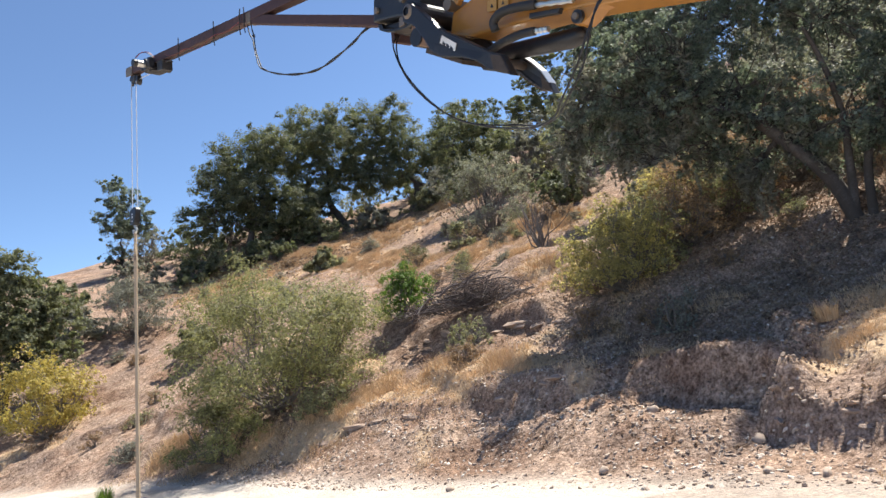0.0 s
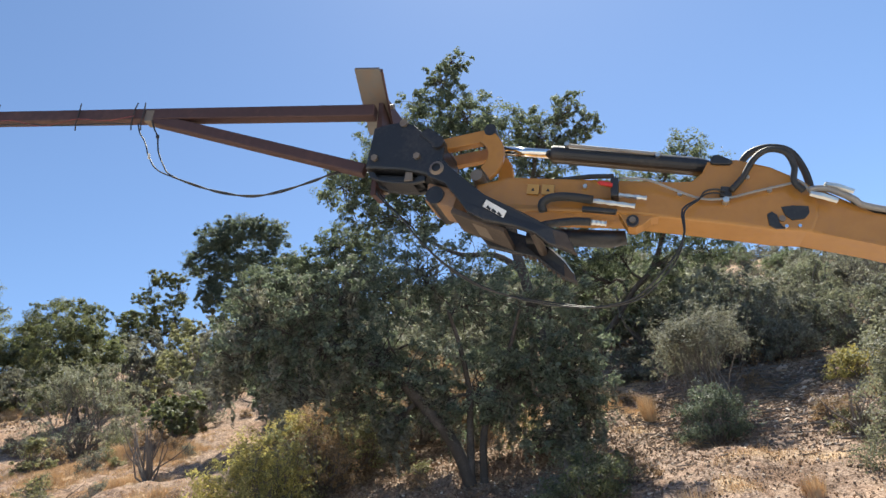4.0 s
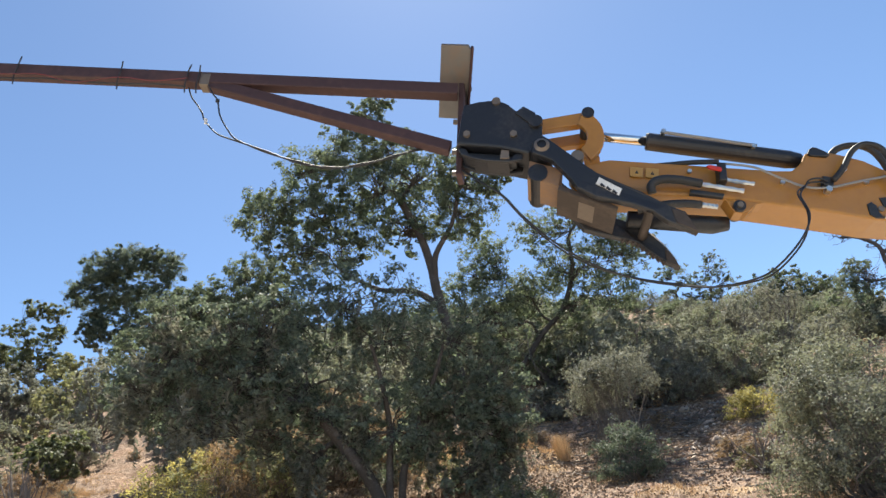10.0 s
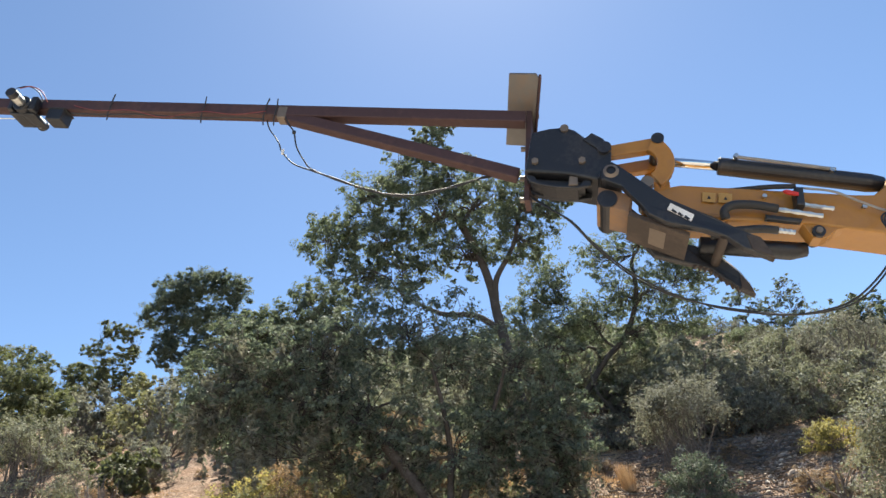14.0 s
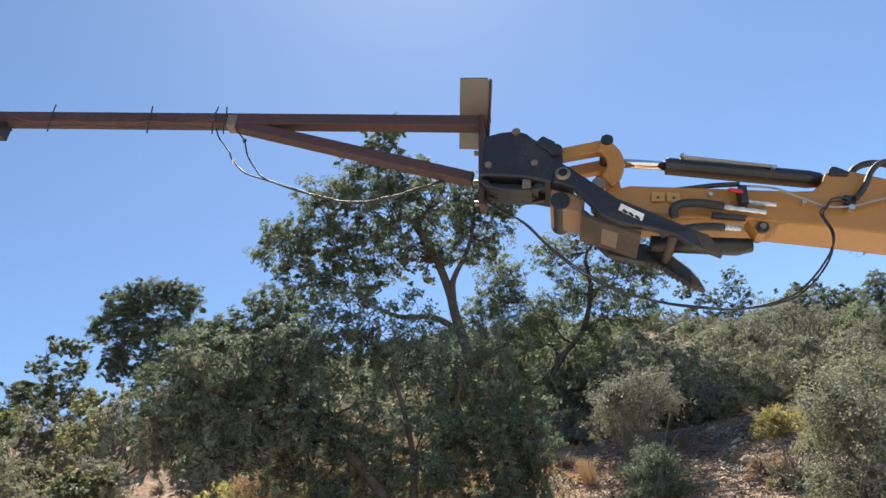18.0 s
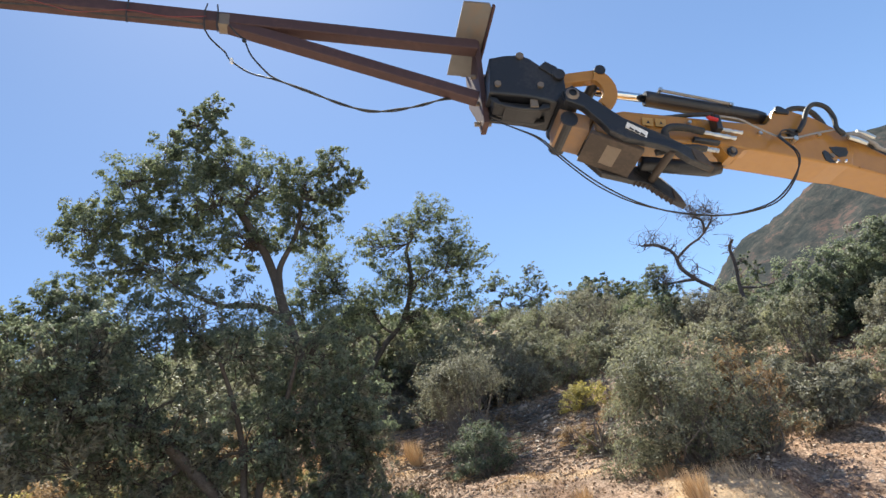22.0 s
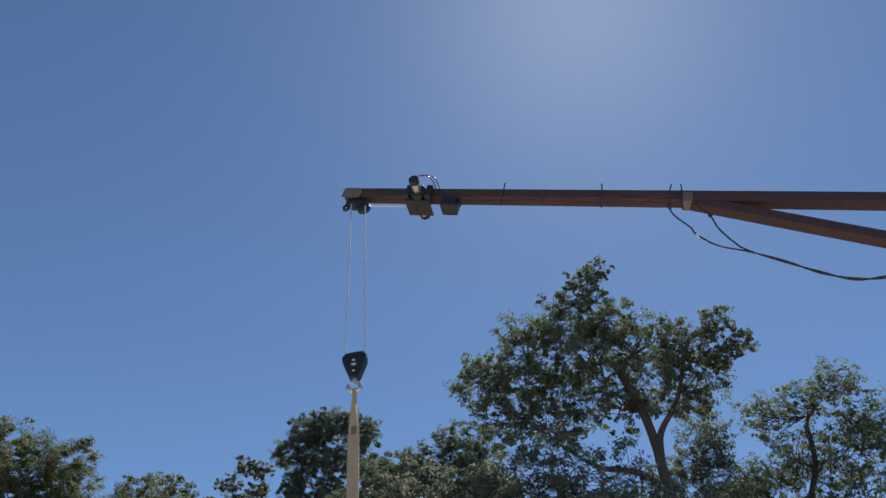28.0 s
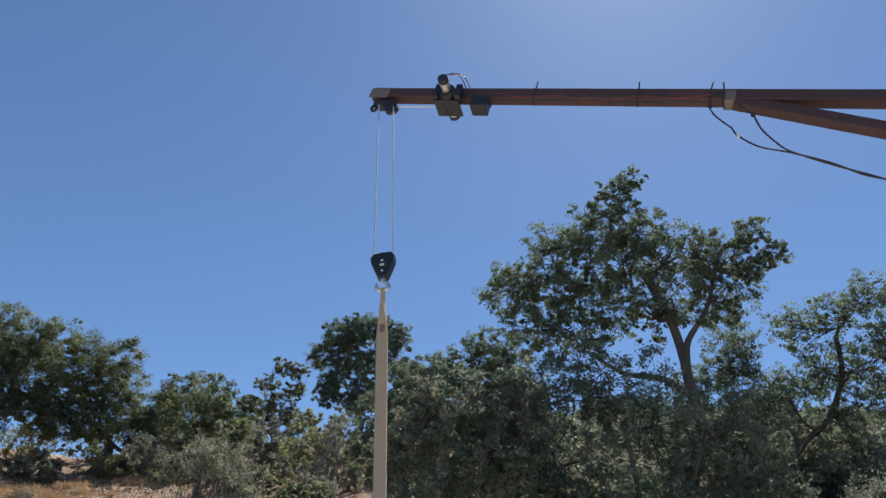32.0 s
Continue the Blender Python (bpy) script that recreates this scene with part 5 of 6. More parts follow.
def build_excavator():
    ex = tagged(new("excavator"), "small yellow tracked excavator with a black thumb, arm stretched out", "excavator")
    W = -0.14                                              # far side of the stick
    stick = prism("stick", [(-0.19, 0.012), (-0.09, 0.042), (0.4, 0.042), (0.45, 0.046), (0.478, 0.075), (0.492, 0.112), (0.57, 0.121), (0.66, 0.1), (0.74, 0.062), (0.785, 0.03), (0.79, -0.05),
                            (0.775, -0.1), (0.68, -0.1), (0.58, -0.09), (0.46, -0.08), (0.36, -0.073), (0.25, -0.066), (-0.1, -0.075), (-0.2, -0.055)], W, 0.0, YELLOW_PAINT, ex, bevel=0.008)
    # pivot between stick and boom; black pieces paint shaded holes on the stick's side
    prism("pivot_hole_shade", [(0.656, -0.055), (0.668, -0.045), (0.682, -0.055), (0.69, -0.08), (0.702, -0.096), (0.68, -0.098), (0.662, -0.088)], -0.02, 0.004, BLACK_PAINT, stick, "black piece standing for a shaded opening in the stick's side", 0.002)
    prism("pivot_hole_shade", [(0.692, -0.03), (0.72, -0.024), (0.762, -0.024), (0.765, -0.045), (0.752, -0.064), (0.722, -0.07), (0.703, -0.056)], -0.02, 0.004, BLACK_PAINT, stick, "black piece standing for a shaded opening in the stick's side", 0.002)
    rod("pivot_pin", 0.695, -0.066, W - 0.03, 0.006, 0.009, WORN_STEEL, stick, "bare steel pivot pin")
    for u, v in ((0.15, 0.015), (0.42, 0.0), (0.6, 0.06), (0.66, 0.02)):
        rod("bolt", u, v, 0.0, 0.009, 0.007, ZINC, stick, "small zinc bolt", 6)
    for u in (-0.005, 0.042):
        prism("warning_decal", [(u - 0.02, -0.015), (u + 0.018, -0.016), (u + 0.018, 0.017), (u - 0.02, 0.018)], 0.0, 0.003, PALE_YELLOW, stick, "faded yellow warning sticker", 0)
        prism("decal_mark", [(u - 0.006, -0.005), (u + 0.005, -0.0055), (u - 0.001, 0.006)], 0.003, 0.0045, BLACK_PAINT, stick, bevel=0)
    # boom: a straight run down from the pivot, then the bend to the machine
    boom = prism("boom", [(0.69, -0.09), (0.7, -0.02), (0.75, 0.03), (0.79, 0.036), (0.93, -0.034), (1.257, -0.072), (1.48, -0.102), (1.75, -0.17), (2.05, -0.42), (2.2, -0.9), (2.06, -0.95), (1.9, -0.62), (1.7, -0.38), (1.6, -0.3), (1.53, -0.25), (1.44, -0.235), (1.23, -0.195), (1.05, -0.155), (0.93, -0.128), (0.76, -0.1)],
                 -0.136, -0.004, YELLOW_PAINT, ex, bevel=0.008)
    prism("flange", [(0.8, -0.099), (1.05, -0.147), (1.44, -0.228), (1.44, -0.234), (1.05, -0.154), (0.8, -0.106)], -0.004, -0.001, YELLOW_PAINT, boom, bevel=0.001)
    prism("badge", [(1.138, -0.135), (1.163, -0.119), (1.335, -0.128), (1.358, -0.143), (1.345, -0.165), (1.31, -0.187), (1.137, -0.165)], -0.004, 0.0, BLACK_PAINT, boom, "black maker's badge with pale letter shapes", 0.001)
    for k in range(3):
        u, v = 1.222 + 0.036 * k, -0.144 - 0.005 * k
        prism("badge_mark", [(u - 0.016, v - 0.012), (u + 0.008, v - 0.020), (u + 0.015, v + 0.006), (u - 0.008, v + 0.014)], 0.0, 0.0015, WHITE, boom, bevel=0)
    for k in range(2):
        rod("grease_fitting", 0.705 + 0.034 * k, -0.092 + 0.003 * k, 0.0, 0.014, 0.005, CHROME, boom, "shiny grease fitting", 8)
    hose("boom_pipe", [arm(0.757, 0.015, 0.03), arm(0.8, 0.02, 0.028), arm(0.87, -0.004, 0.02), arm(0.93, -0.026, 0.01), arm(1.257, -0.062, 0.0), arm(1.48, -0.092, 0.0), arm(1.75, -0.158, 0.0)], 0.009, GREY_WIRE, boom, "grey steel hydraulic pipe")
    hose("boom_pipe", [arm(0.8, 0.04, 0.01), arm(0.87, 0.006, 0.0), arm(0.93, -0.02, -0.02), arm(1.257, -0.058, -0.03), arm(1.48, -0.088, -0.03), arm(1.75, -0.154, -0.03)], 0.01, RUBBER, boom, "black hydraulic hose")
    rod("clamp", 1.36, -0.078, -0.03, 0.012, 0.013, ZINC, boom, "shiny pipe clamp", 8)

    # bucket cylinder on top of the stick
    prism("cylinder_lug", [(0.497, 0.107), (0.501, 0.122), (0.51, 0.131), (0.522, 0.131), (0.556, 0.115), (0.56, 0.107), (0.552, 0.099), (0.505, 0.099)], -0.11, 0.008, BLACK_PAINT, ex, "black cylinder lug", 0.004)
    bm = bmesh.new()
    c = -0.066
    add_tube(bm, [arm(0.025, 0.158, c), arm(0.03, 0.158, c), arm(0.46, 0.126, c), arm(0.495, 0.124, c), arm(0.509, 0.122, c)], [0.026, 0.029, 0.029, 0.024, 0.012], 20)
    barrel = part("cylinder_barrel", bm, BLACK_PAINT, ex, smooth=False)
    bm = bmesh.new()
    add_tube(bm, [arm(-0.16, 0.17, c), arm(0.03, 0.158, c)], 0.0155, 18)
    part("cylinder_rod", bm, CHROME, ex, "chromed cylinder rod", smooth=True)
    hose("cylinder_pipe", [arm(0.07, 0.178, 0.0 + c + 0.03), arm(0.1, 0.172, c + 0.034), arm(0.25, 0.158, c + 0.034), arm(0.36, 0.15, c + 0.03)], 0.006, GREY_WIRE, barrel, "grey steel pipe along the cylinder")
    for u, v in ((0.075, 0.178), (0.35, 0.145)):
        rod("fitting", u, v, c + 0.02, c + 0.04, 0.008, ZINC, barrel, "zinc fitting", 6)

    # links between cylinder and coupler
    curved = arc(-0.215, 0.105, 0.105, 72, -50, 9) + arc(-0.215, 0.105, 0.052, -50, 72, 8)
    for w0 in (0.0, W - 0.022):
        prism("guide_link", [(u, v) for u, v in curved], w0, w0 + 0.022, YELLOW_PAINT, ex, "curved yellow guide link", 0.004)
    prism("bucket_link", [(-0.33, 0.168), (-0.17, 0.21), (-0.155, 0.19), (-0.165, 0.165), (-0.32, 0.128)], -0.02, 0.012, YELLOW_PAINT, ex, "yellow bucket link", 0.004)
    prism("bucket_link", [(-0.33, 0.168), (-0.17, 0.21), (-0.155, 0.19), (-0.165, 0.165), (-0.32, 0.128)], W, W + 0.03, YELLOW_PAINT, ex, "yellow bucket link", 0.004)
    rod("link_pin", -0.168, 0.198, W - 0.03, 0.026, 0.02, BLACK_PAINT, ex, "black link pin")
    rod("link_pin", -0.19, 0.035, W - 0.02, 0.024, 0.02, WORN_STEEL, ex, "worn link pin")

    # quick coupler
    coupler = prism("coupler", [(-0.574, 0.04), (-0.572, 0.19), (-0.52, 0.208), (-0.465, 0.217), (-0.43, 0.205), (-0.385, 0.17), (-0.34, 0.155), (-0.308, 0.128), (-0.3, 0.05), (-0.34, 0.02), (-0.43, 0.035)],
                    W + 0.01, 0.045, BLACK_PAINT, ex, "black quick coupler", 0.008)
    prism("jaw_core", [(-0.56, 0.033), (-0.38, 0.029), (-0.38, 0.012), (-0.46, 0.006), (-0.55, 0.016)], -0.05, 0.012, BLACK_PAINT, coupler, bevel=0.006)
    for w0 in (0.014, -0.066):
        prism("jaw_plate", [(-0.57, 0.035), (-0.555, 0.011), (-0.515, -0.001), (-0.47, -0.006), (-0.4, -0.005), (-0.36, 0.006), (-0.36, 0.027), (-0.385, 0.025), (-0.395, 0.008), (-0.43, 0.003), (-0.48, 0.004), (-0.53, 0.013), (-0.545, 0.033)], w0, w0 + 0.016, BLACK_PAINT, coupler, bevel=0.003)
    prism("jaw_floor", [(-0.515, 0.001), (-0.47, -0.004), (-0.4, -0.004), (-0.4, -0.001), (-0.47, -0.001), (-0.515, 0.004)], -0.06, 0.018, BLACK_PAINT, coupler, bevel=0.001)
    prism("worn_tongue", [(-0.43, 0.033), (-0.405, 0.034), (-0.4, 0.004), (-0.43, 0.001)], 0.028, 0.036, WORN_STEEL, coupler, "bare steel wear strip", 0.002)
    for u, v in ((-0.395, 0.085), (-0.545, 0.075)):
        rod("bolt", u, v, 0.035, 0.055, 0.012, WORN_STEEL, coupler, "bare bolt head", 6)
    rod("coupler_pin", -0.33, 0.135, W - 0.01, 0.058, 0.022, BLACK_PAINT, coupler)
    rod("coupler_pin", -0.465, 0.208, W - 0.005, 0.052, 0.014, WORN_STEEL, coupler)
    prism("latch", [(-0.4, 0.165), (-0.375, 0.192), (-0.335, 0.17), (-0.32, 0.14), (-0.35, 0.13)], -0.06, 0.052, BLACK_PAINT, coupler, "black latch with bolts", 0.004)

    # thumb: two side plates, a ribbed back plate, two claws and a cross bar
    near_out = [(-0.33, 0.03), (-0.3, 0.055), (-0.262, 0.03), (-0.2, -0.015), (-0.133, -0.063), (0.002, -0.12), (0.079, -0.158), (0.123, -0.173), (0.159, -0.234), (0.12, -0.223), (0.079, -0.209), (0.034, -0.178), (-0.028, -0.16), (-0.126, -0.145), (-0.181, -0.119), (-0.205, -0.09), (-0.265, -0.03), (-0.325, -0.008)]
    far_out = [(-0.33, 0.03), (-0.3, 0.055), (-0.262, 0.03), (-0.165, -0.05), (-0.08, -0.105), (-0.028, -0.117), (0.014, -0.131), (0.056, -0.157), (0.098, -0.192), (0.13, -0.232), (0.145, -0.264), (0.105, -0.25), (0.06, -0.222), (0.016, -0.19), (-0.026, -0.182), (-0.052, -0.178), (-0.15, -0.16), (-0.2, -0.11), (-0.265, -0.03), (-0.325, -0.008)]
    prism("thumb_plate", near_out, 0.07, 0.098, BLACK_PAINT, ex, "black thumb side plate with a worn claw", 0.004)
    prism("thumb_plate", far_out, -0.128, -0.1, BLACK_PAINT, ex, "black thumb side plate with an arched claw", 0.004)
    prism("claw_tip", [(0.085, -0.168), (0.123, -0.176), (0.158, -0.2345), (0.1, -0.212)], 0.066, 0.101, BROWN_STEEL, ex, "worn brown claw tip", 0.002)
    prism("claw_tip", [(0.098, -0.196), (0.129, -0.234), (0.144, -0.2635), (0.105, -0.247)], -0.131, -0.097, BROWN_STEEL, ex, "worn brown claw tip", 0.002)
    prism("claw_edge", [(-0.028, -0.1165), (0.014, -0.1305), (0.056, -0.1565), (0.098, -0.1915), (0.13, -0.2315), (0.128, -0.234), (0.096, -0.195), (0.054, -0.16), (0.012, -0.134), (-0.028, -0.12)], -0.1295, -0.0985, ZINC, ex, "bright worn claw edge", 0)
    for k in range(9):
        u = -0.035 + 0.016 * k
        v = float(np.interp(u + 0.007, (-0.052, -0.026, 0.016, 0.06, 0.105), (-0.178, -0.182, -0.19, -0.222, -0.25)))
        prism("tooth", [(u, v + 0.003), (u + 0.014, v), (u + 0.006, v - 0.007)], -0.126, -0.102, BROWN_STEEL, ex, bevel=0)
    prism("back_plate", [(-0.235, -0.098), (-0.06, -0.158), (-0.062, -0.172), (-0.24, -0.115)], -0.1, 0.07, BROWN_STEEL, ex, "brown worn steel plate between the claws", 0.003)
    prism("raised_panel", [(-0.205, -0.119), (-0.125, -0.146), (-0.127, -0.152), (-0.207, -0.125)], -0.07, 0.04, WORN_STEEL, ex, "scratched raised steel panel", 0.002)
    rod("cross_bar", 0.03, -0.168, -0.115, 0.085, 0.014, BROWN_STEEL, ex, "brown steel cross bar")
    rod("thumb_pivot", -0.3, 0.02, -0.14, 0.085, 0.036, BLACK_PAINT, ex)
    bm = bmesh.new()
    for w in (0.098,):
        ring_o, ring_i = arc(-0.3, 0.02, 0.024, 0, 360, 18)[:-1], arc(-0.3, 0.02, 0.014, 0, 360, 18)[:-1]
        a = [bm.verts.new(arm(u, v, w)) for u, v in ring_o]
        b = [bm.verts.new(arm(u, v, w + 0.006)) for u, v in ring_i]
        for k in range(18):
            bm.faces.new((a[k], a[(k + 1) % 18], b[(k + 1) % 18], b[k]))
    part("pivot_ring", bm, WORN_STEEL, ex, "pale ring round the thumb pivot")
    prism("hub_block", [(-0.335, -0.012), (-0.23, -0.035), (-0.238, -0.095), (-0.335, -0.075)], -0.095, 0.055, WORN_YELLOW, ex, "yellow block with worn paint", 0.004)
    rod("lower_pivot", -0.305, -0.055, -0.12, 0.06, 0.03, BLACK_PAINT, ex)
    prism("name_plate", [(-0.122, -0.082), (-0.055, -0.116), (-0.062, -0.138), (-0.13, -0.104)], 0.098, 0.1005, WHITE, ex, "scuffed white sticker with black marks", 0)
    for k in range(3):
        u, v = -0.115 + 0.018 * k, -0.1 - 0.0095 * k
        prism("sticker_mark", [(u, v), (u + 0.013, v - 0.012), (u + 0.008, v - 0.016), (u - 0.004, v - 0.008)], 0.1005, 0.1015, BLACK_PAINT, ex, bevel=0)
    # thumb cylinder under the stick
    bm = bmesh.new()
    add_tube(bm, [arm(-0.02, -0.13, c), arm(0.235, -0.128, c), arm(0.275, -0.12, c)], [0.026, 0.028, 0.022], 16)
    part("thumb_cylinder", bm, BLACK_PAINT, ex, smooth=True)
    rod("thumb_lug", 0.295, -0.092, -0.07, 0.008, 0.018, BLACK_PAINT, ex, "black lug with a bare pin")
    rod("lug_pin", 0.295, -0.092, 0.008, 0.016, 0.009, WORN_STEEL, ex)
    prism("lug_plate", [(0.25, -0.06), (0.38, -0.07), (0.345, -0.078), (0.325, -0.1), (0.305, -0.112), (0.282, -0.11), (0.27, -0.092)], -0.06, -0.004, YELLOW_PAINT, ex, "yellow lug plate", 0.002)

    # hoses, valve and fittings on the near side
    hose("hose", [arm(0.04, -0.085, 0.03), arm(0.035, -0.06, 0.035), arm(0.06, -0.04, 0.035), arm(0.11, -0.035, 0.035), arm(0.18, -0.04, 0.03)], 0.013, RUBBER, ex, "thick black hydraulic hose", 10)
    hose("hose", [arm(0.0, -0.14, 0.02), arm(0.06, -0.125, 0.03), arm(0.13, -0.112, 0.03), arm(0.18, -0.112, 0.03)], 0.012, RUBBER, ex, "black hydraulic hose", 10)
    for (u, v, u1, v1, r0) in ((0.18, -0.042, 0.3, -0.055, 0.009), (0.24, -0.02, 0.33, -0.028, 0.008), (0.18, -0.112, 0.225, -0.115, 0.01)):
        bm = bmesh.new()
        n = 7
        pts = [arm(u + (u1 - u) * k / n, v + (v1 - v) * k / n, 0.03) for k in range(n + 1)]
        add_tube(bm, pts, [r0 * (0.92 if k % 2 else 0.68) for k in range(n + 1)], 6)
        part("fitting", bm, ZINC, ex, "row of shiny hydraulic fittings")
    prism("valve_block", [(0.225, 0.03), (0.247, 0.03), (0.252, -0.03), (0.23, -0.03)], 0.0, 0.045, BLACK_PAINT, ex, "black valve block", 0.003)
    prism("valve_handle", [(0.19, 0.008), (0.2, 0.013), (0.233, 0.006), (0.233, -0.004), (0.2, 0.0)], 0.045, 0.055, RED_PAINT, ex, "red valve handle", 0.002)
    prism("hose_guard", [(0.15, -0.055), (0.25, -0.062), (0.245, -0.075), (0.15, -0.07)], 0.0, 0.02, BLACK_PAINT, ex, bevel=0.003)
    hose("hose", [arm(-0.02, 0.046, -0.05), arm(0.08, 0.052, -0.03), arm(0.16, 0.05, 0.0), arm(0.23, 0.04, 0.03)], 0.008, RUBBER, ex, "black hydraulic hose")
    hose("grey_hose", [arm(0.25, 0.035, 0.03), arm(0.33, 0.03, 0.03), arm(0.4, 0.005, 0.025), arm(0.48, -0.02, 0.02), arm(0.55, -0.015, 0.02), arm(0.62, 0.008, 0.02), arm(0.7, 0.032, 0.022), arm(0.735, 0.04, 0.026), arm(0.757, 0.015, 0.03)], 0.0036, GREY_WIRE, ex, "thin grey hose along the stick")
    hose("hose", [arm(0.557, 0.005, 0.03), arm(0.585, 0.045, 0.03), arm(0.61, 0.1, 0.03), arm(0.635, 0.13, 0.03), arm(0.664, 0.14, 0.03), arm(0.7, 0.128, 0.03), arm(0.72, 0.086, 0.03), arm(0.72, 0.04, 0.03), arm(0.745, 0.01, 0.03)], 0.009, RUBBER, ex, "arched black hose over the elbow", 10)
    hose("hose", [arm(0.586, 0.09, -0.08), arm(0.592, 0.15, -0.08), arm(0.62, 0.188, -0.08), arm(0.67, 0.205, -0.08), arm(0.725, 0.192, -0.08), arm(0.765, 0.13, -0.08), arm(0.79, 0.04, -0.08)], 0.011, RUBBER, ex, "arched black hose over the elbow", 10)
    for (u, v) in ((0.8, -0.005), (0.84, 0.025)):
        bm = bmesh.new()
        add_tube(bm, [arm(u - 0.04, v + 0.008, 0.03), arm(u - 0.01, v + 0.002, 0.03), arm(u + 0.03, v - 0.012, 0.03)], [0.008, 0.01, 0.008], 6)
        part("fitting", bm, ZINC, ex, "shiny hose end fitting")
    prism("clamp", [(0.53, -0.01), (0.56, -0.012), (0.56, 0.02), (0.53, 0.022)], 0.0, 0.022, BLACK_PAINT, ex, "black hose clamp", 0.003)
    rod("clamp_bolt", 0.545, -0.022, 0.0, 0.026, 0.01, ZINC, ex, "shiny clamp bolt", 6)

    # the machine that carries the arm
    foot = arm(2.13, -0.93, -0.06)
    ahead = Vector((-0.69, 0.72, 0)).normalized()
    yaw = math.degrees(math.atan2(-ahead.x, ahead.y))
    gz = ground_at(foot.x, foot.y)
    base = Matrix.Translation((foot.x, foot.y, gz)) @ pose(0, 0, 0, 0, 0, yaw)
    for s in (-1, 1):
        bm = bmesh.new()
        out = [(-1.75 + 0.2 * math.cos(radians(a)), 0.22 + 0.2 * math.sin(radians(a))) for a in range(90, 271, 20)] + [(0.05 + 0.2 * math.cos(radians(a)), 0.22 + 0.2 * math.sin(radians(a))) for a in range(-90, 91, 20)]
        add_prism(bm, out, base @ Matrix(((0, 0, 1, s * 0.55 - 0.15), (1, 0, 0, 0), (0, 1, 0, 0), (0, 0, 0, 1))), 0.0, 0.3, 0.02)
        part("track", bm, RUBBER, ex, "black rubber track")
    bm = bmesh.new()
    add_box(bm, base @ Matrix.Translation((0, -0.85, 0.42)), 0.8, 1.1, 0.22, 0.04)
    part("undercarriage", bm, BLACK_PAINT, ex)
    bm = bmesh.new()
    add_box(bm, base @ Matrix.Translation((0, -0.95, 0.86)), 1.35, 1.5, 0.6, 0.09)
    part("upper_body", bm, YELLOW_PAINT, ex)
    bm = bmesh.new()
    add_box(bm, base @ Matrix.Translation((0, -0.1, foot.z - gz - 0.12)), 0.3, 0.42, 0.6, 0.04)
    part("boom_mount", bm, BLACK_PAINT, ex, "black boom mount")
    bm = bmesh.new()
    for sx in (-0.32, 0.32):
        for sy in (-1.5, -0.55):
            add_box(bm, base @ Matrix.Translation((sx - 0.25 * (sx > 0), sy, 1.68)), 0.07, 0.07, 1.1, 0.01)
    add_box(bm, base @ Matrix.Translation((-0.12, -1.02, 2.25)), 0.8, 1.15, 0.08, 0.02)
    part("canopy", bm, BLACK_PAINT, ex)
    return ex


build_excavator()

# ---- jib bolted to the coupler ----
TIP = Vector((-1.388, 4.232, 3.515))
ALONG = Vector((0.7589, -0.6165, -0.2098)).normalized()
SIDE = Vector((-0.63, -0.7765, 0)).normalized()            # towards the camera's side
RISE = SIDE.cross(ALONG).normalized()
JIB = Matrix(((ALONG.x, RISE.x, SIDE.x, TIP.x), (ALONG.y, RISE.y, SIDE.y, TIP.y), (ALONG.z, RISE.z, SIDE.z, TIP.z), (0, 0, 0, 1)))


def jib(s, v=0.0, w=0.0):
    return JIB @ Vector((s, v, w))


def square_tube(bm, a, b, size, up):
    a, b = Vector(a), Vector(b)
    d = (b - a).normalized()
    side = d.cross(Vector(up)).normalized()
    top = side.cross(d)
    m = Matrix(((d.x, side.x, top.x, (a.x + b.x) / 2), (d.y, side.y, top.y, (a.y + b.y) / 2), (d.z, side.z, top.z, (a.z + b.z) / 2), (0, 0, 0, 1)))
    return add_box(bm, m, (b - a).length, size, size, 0.005)


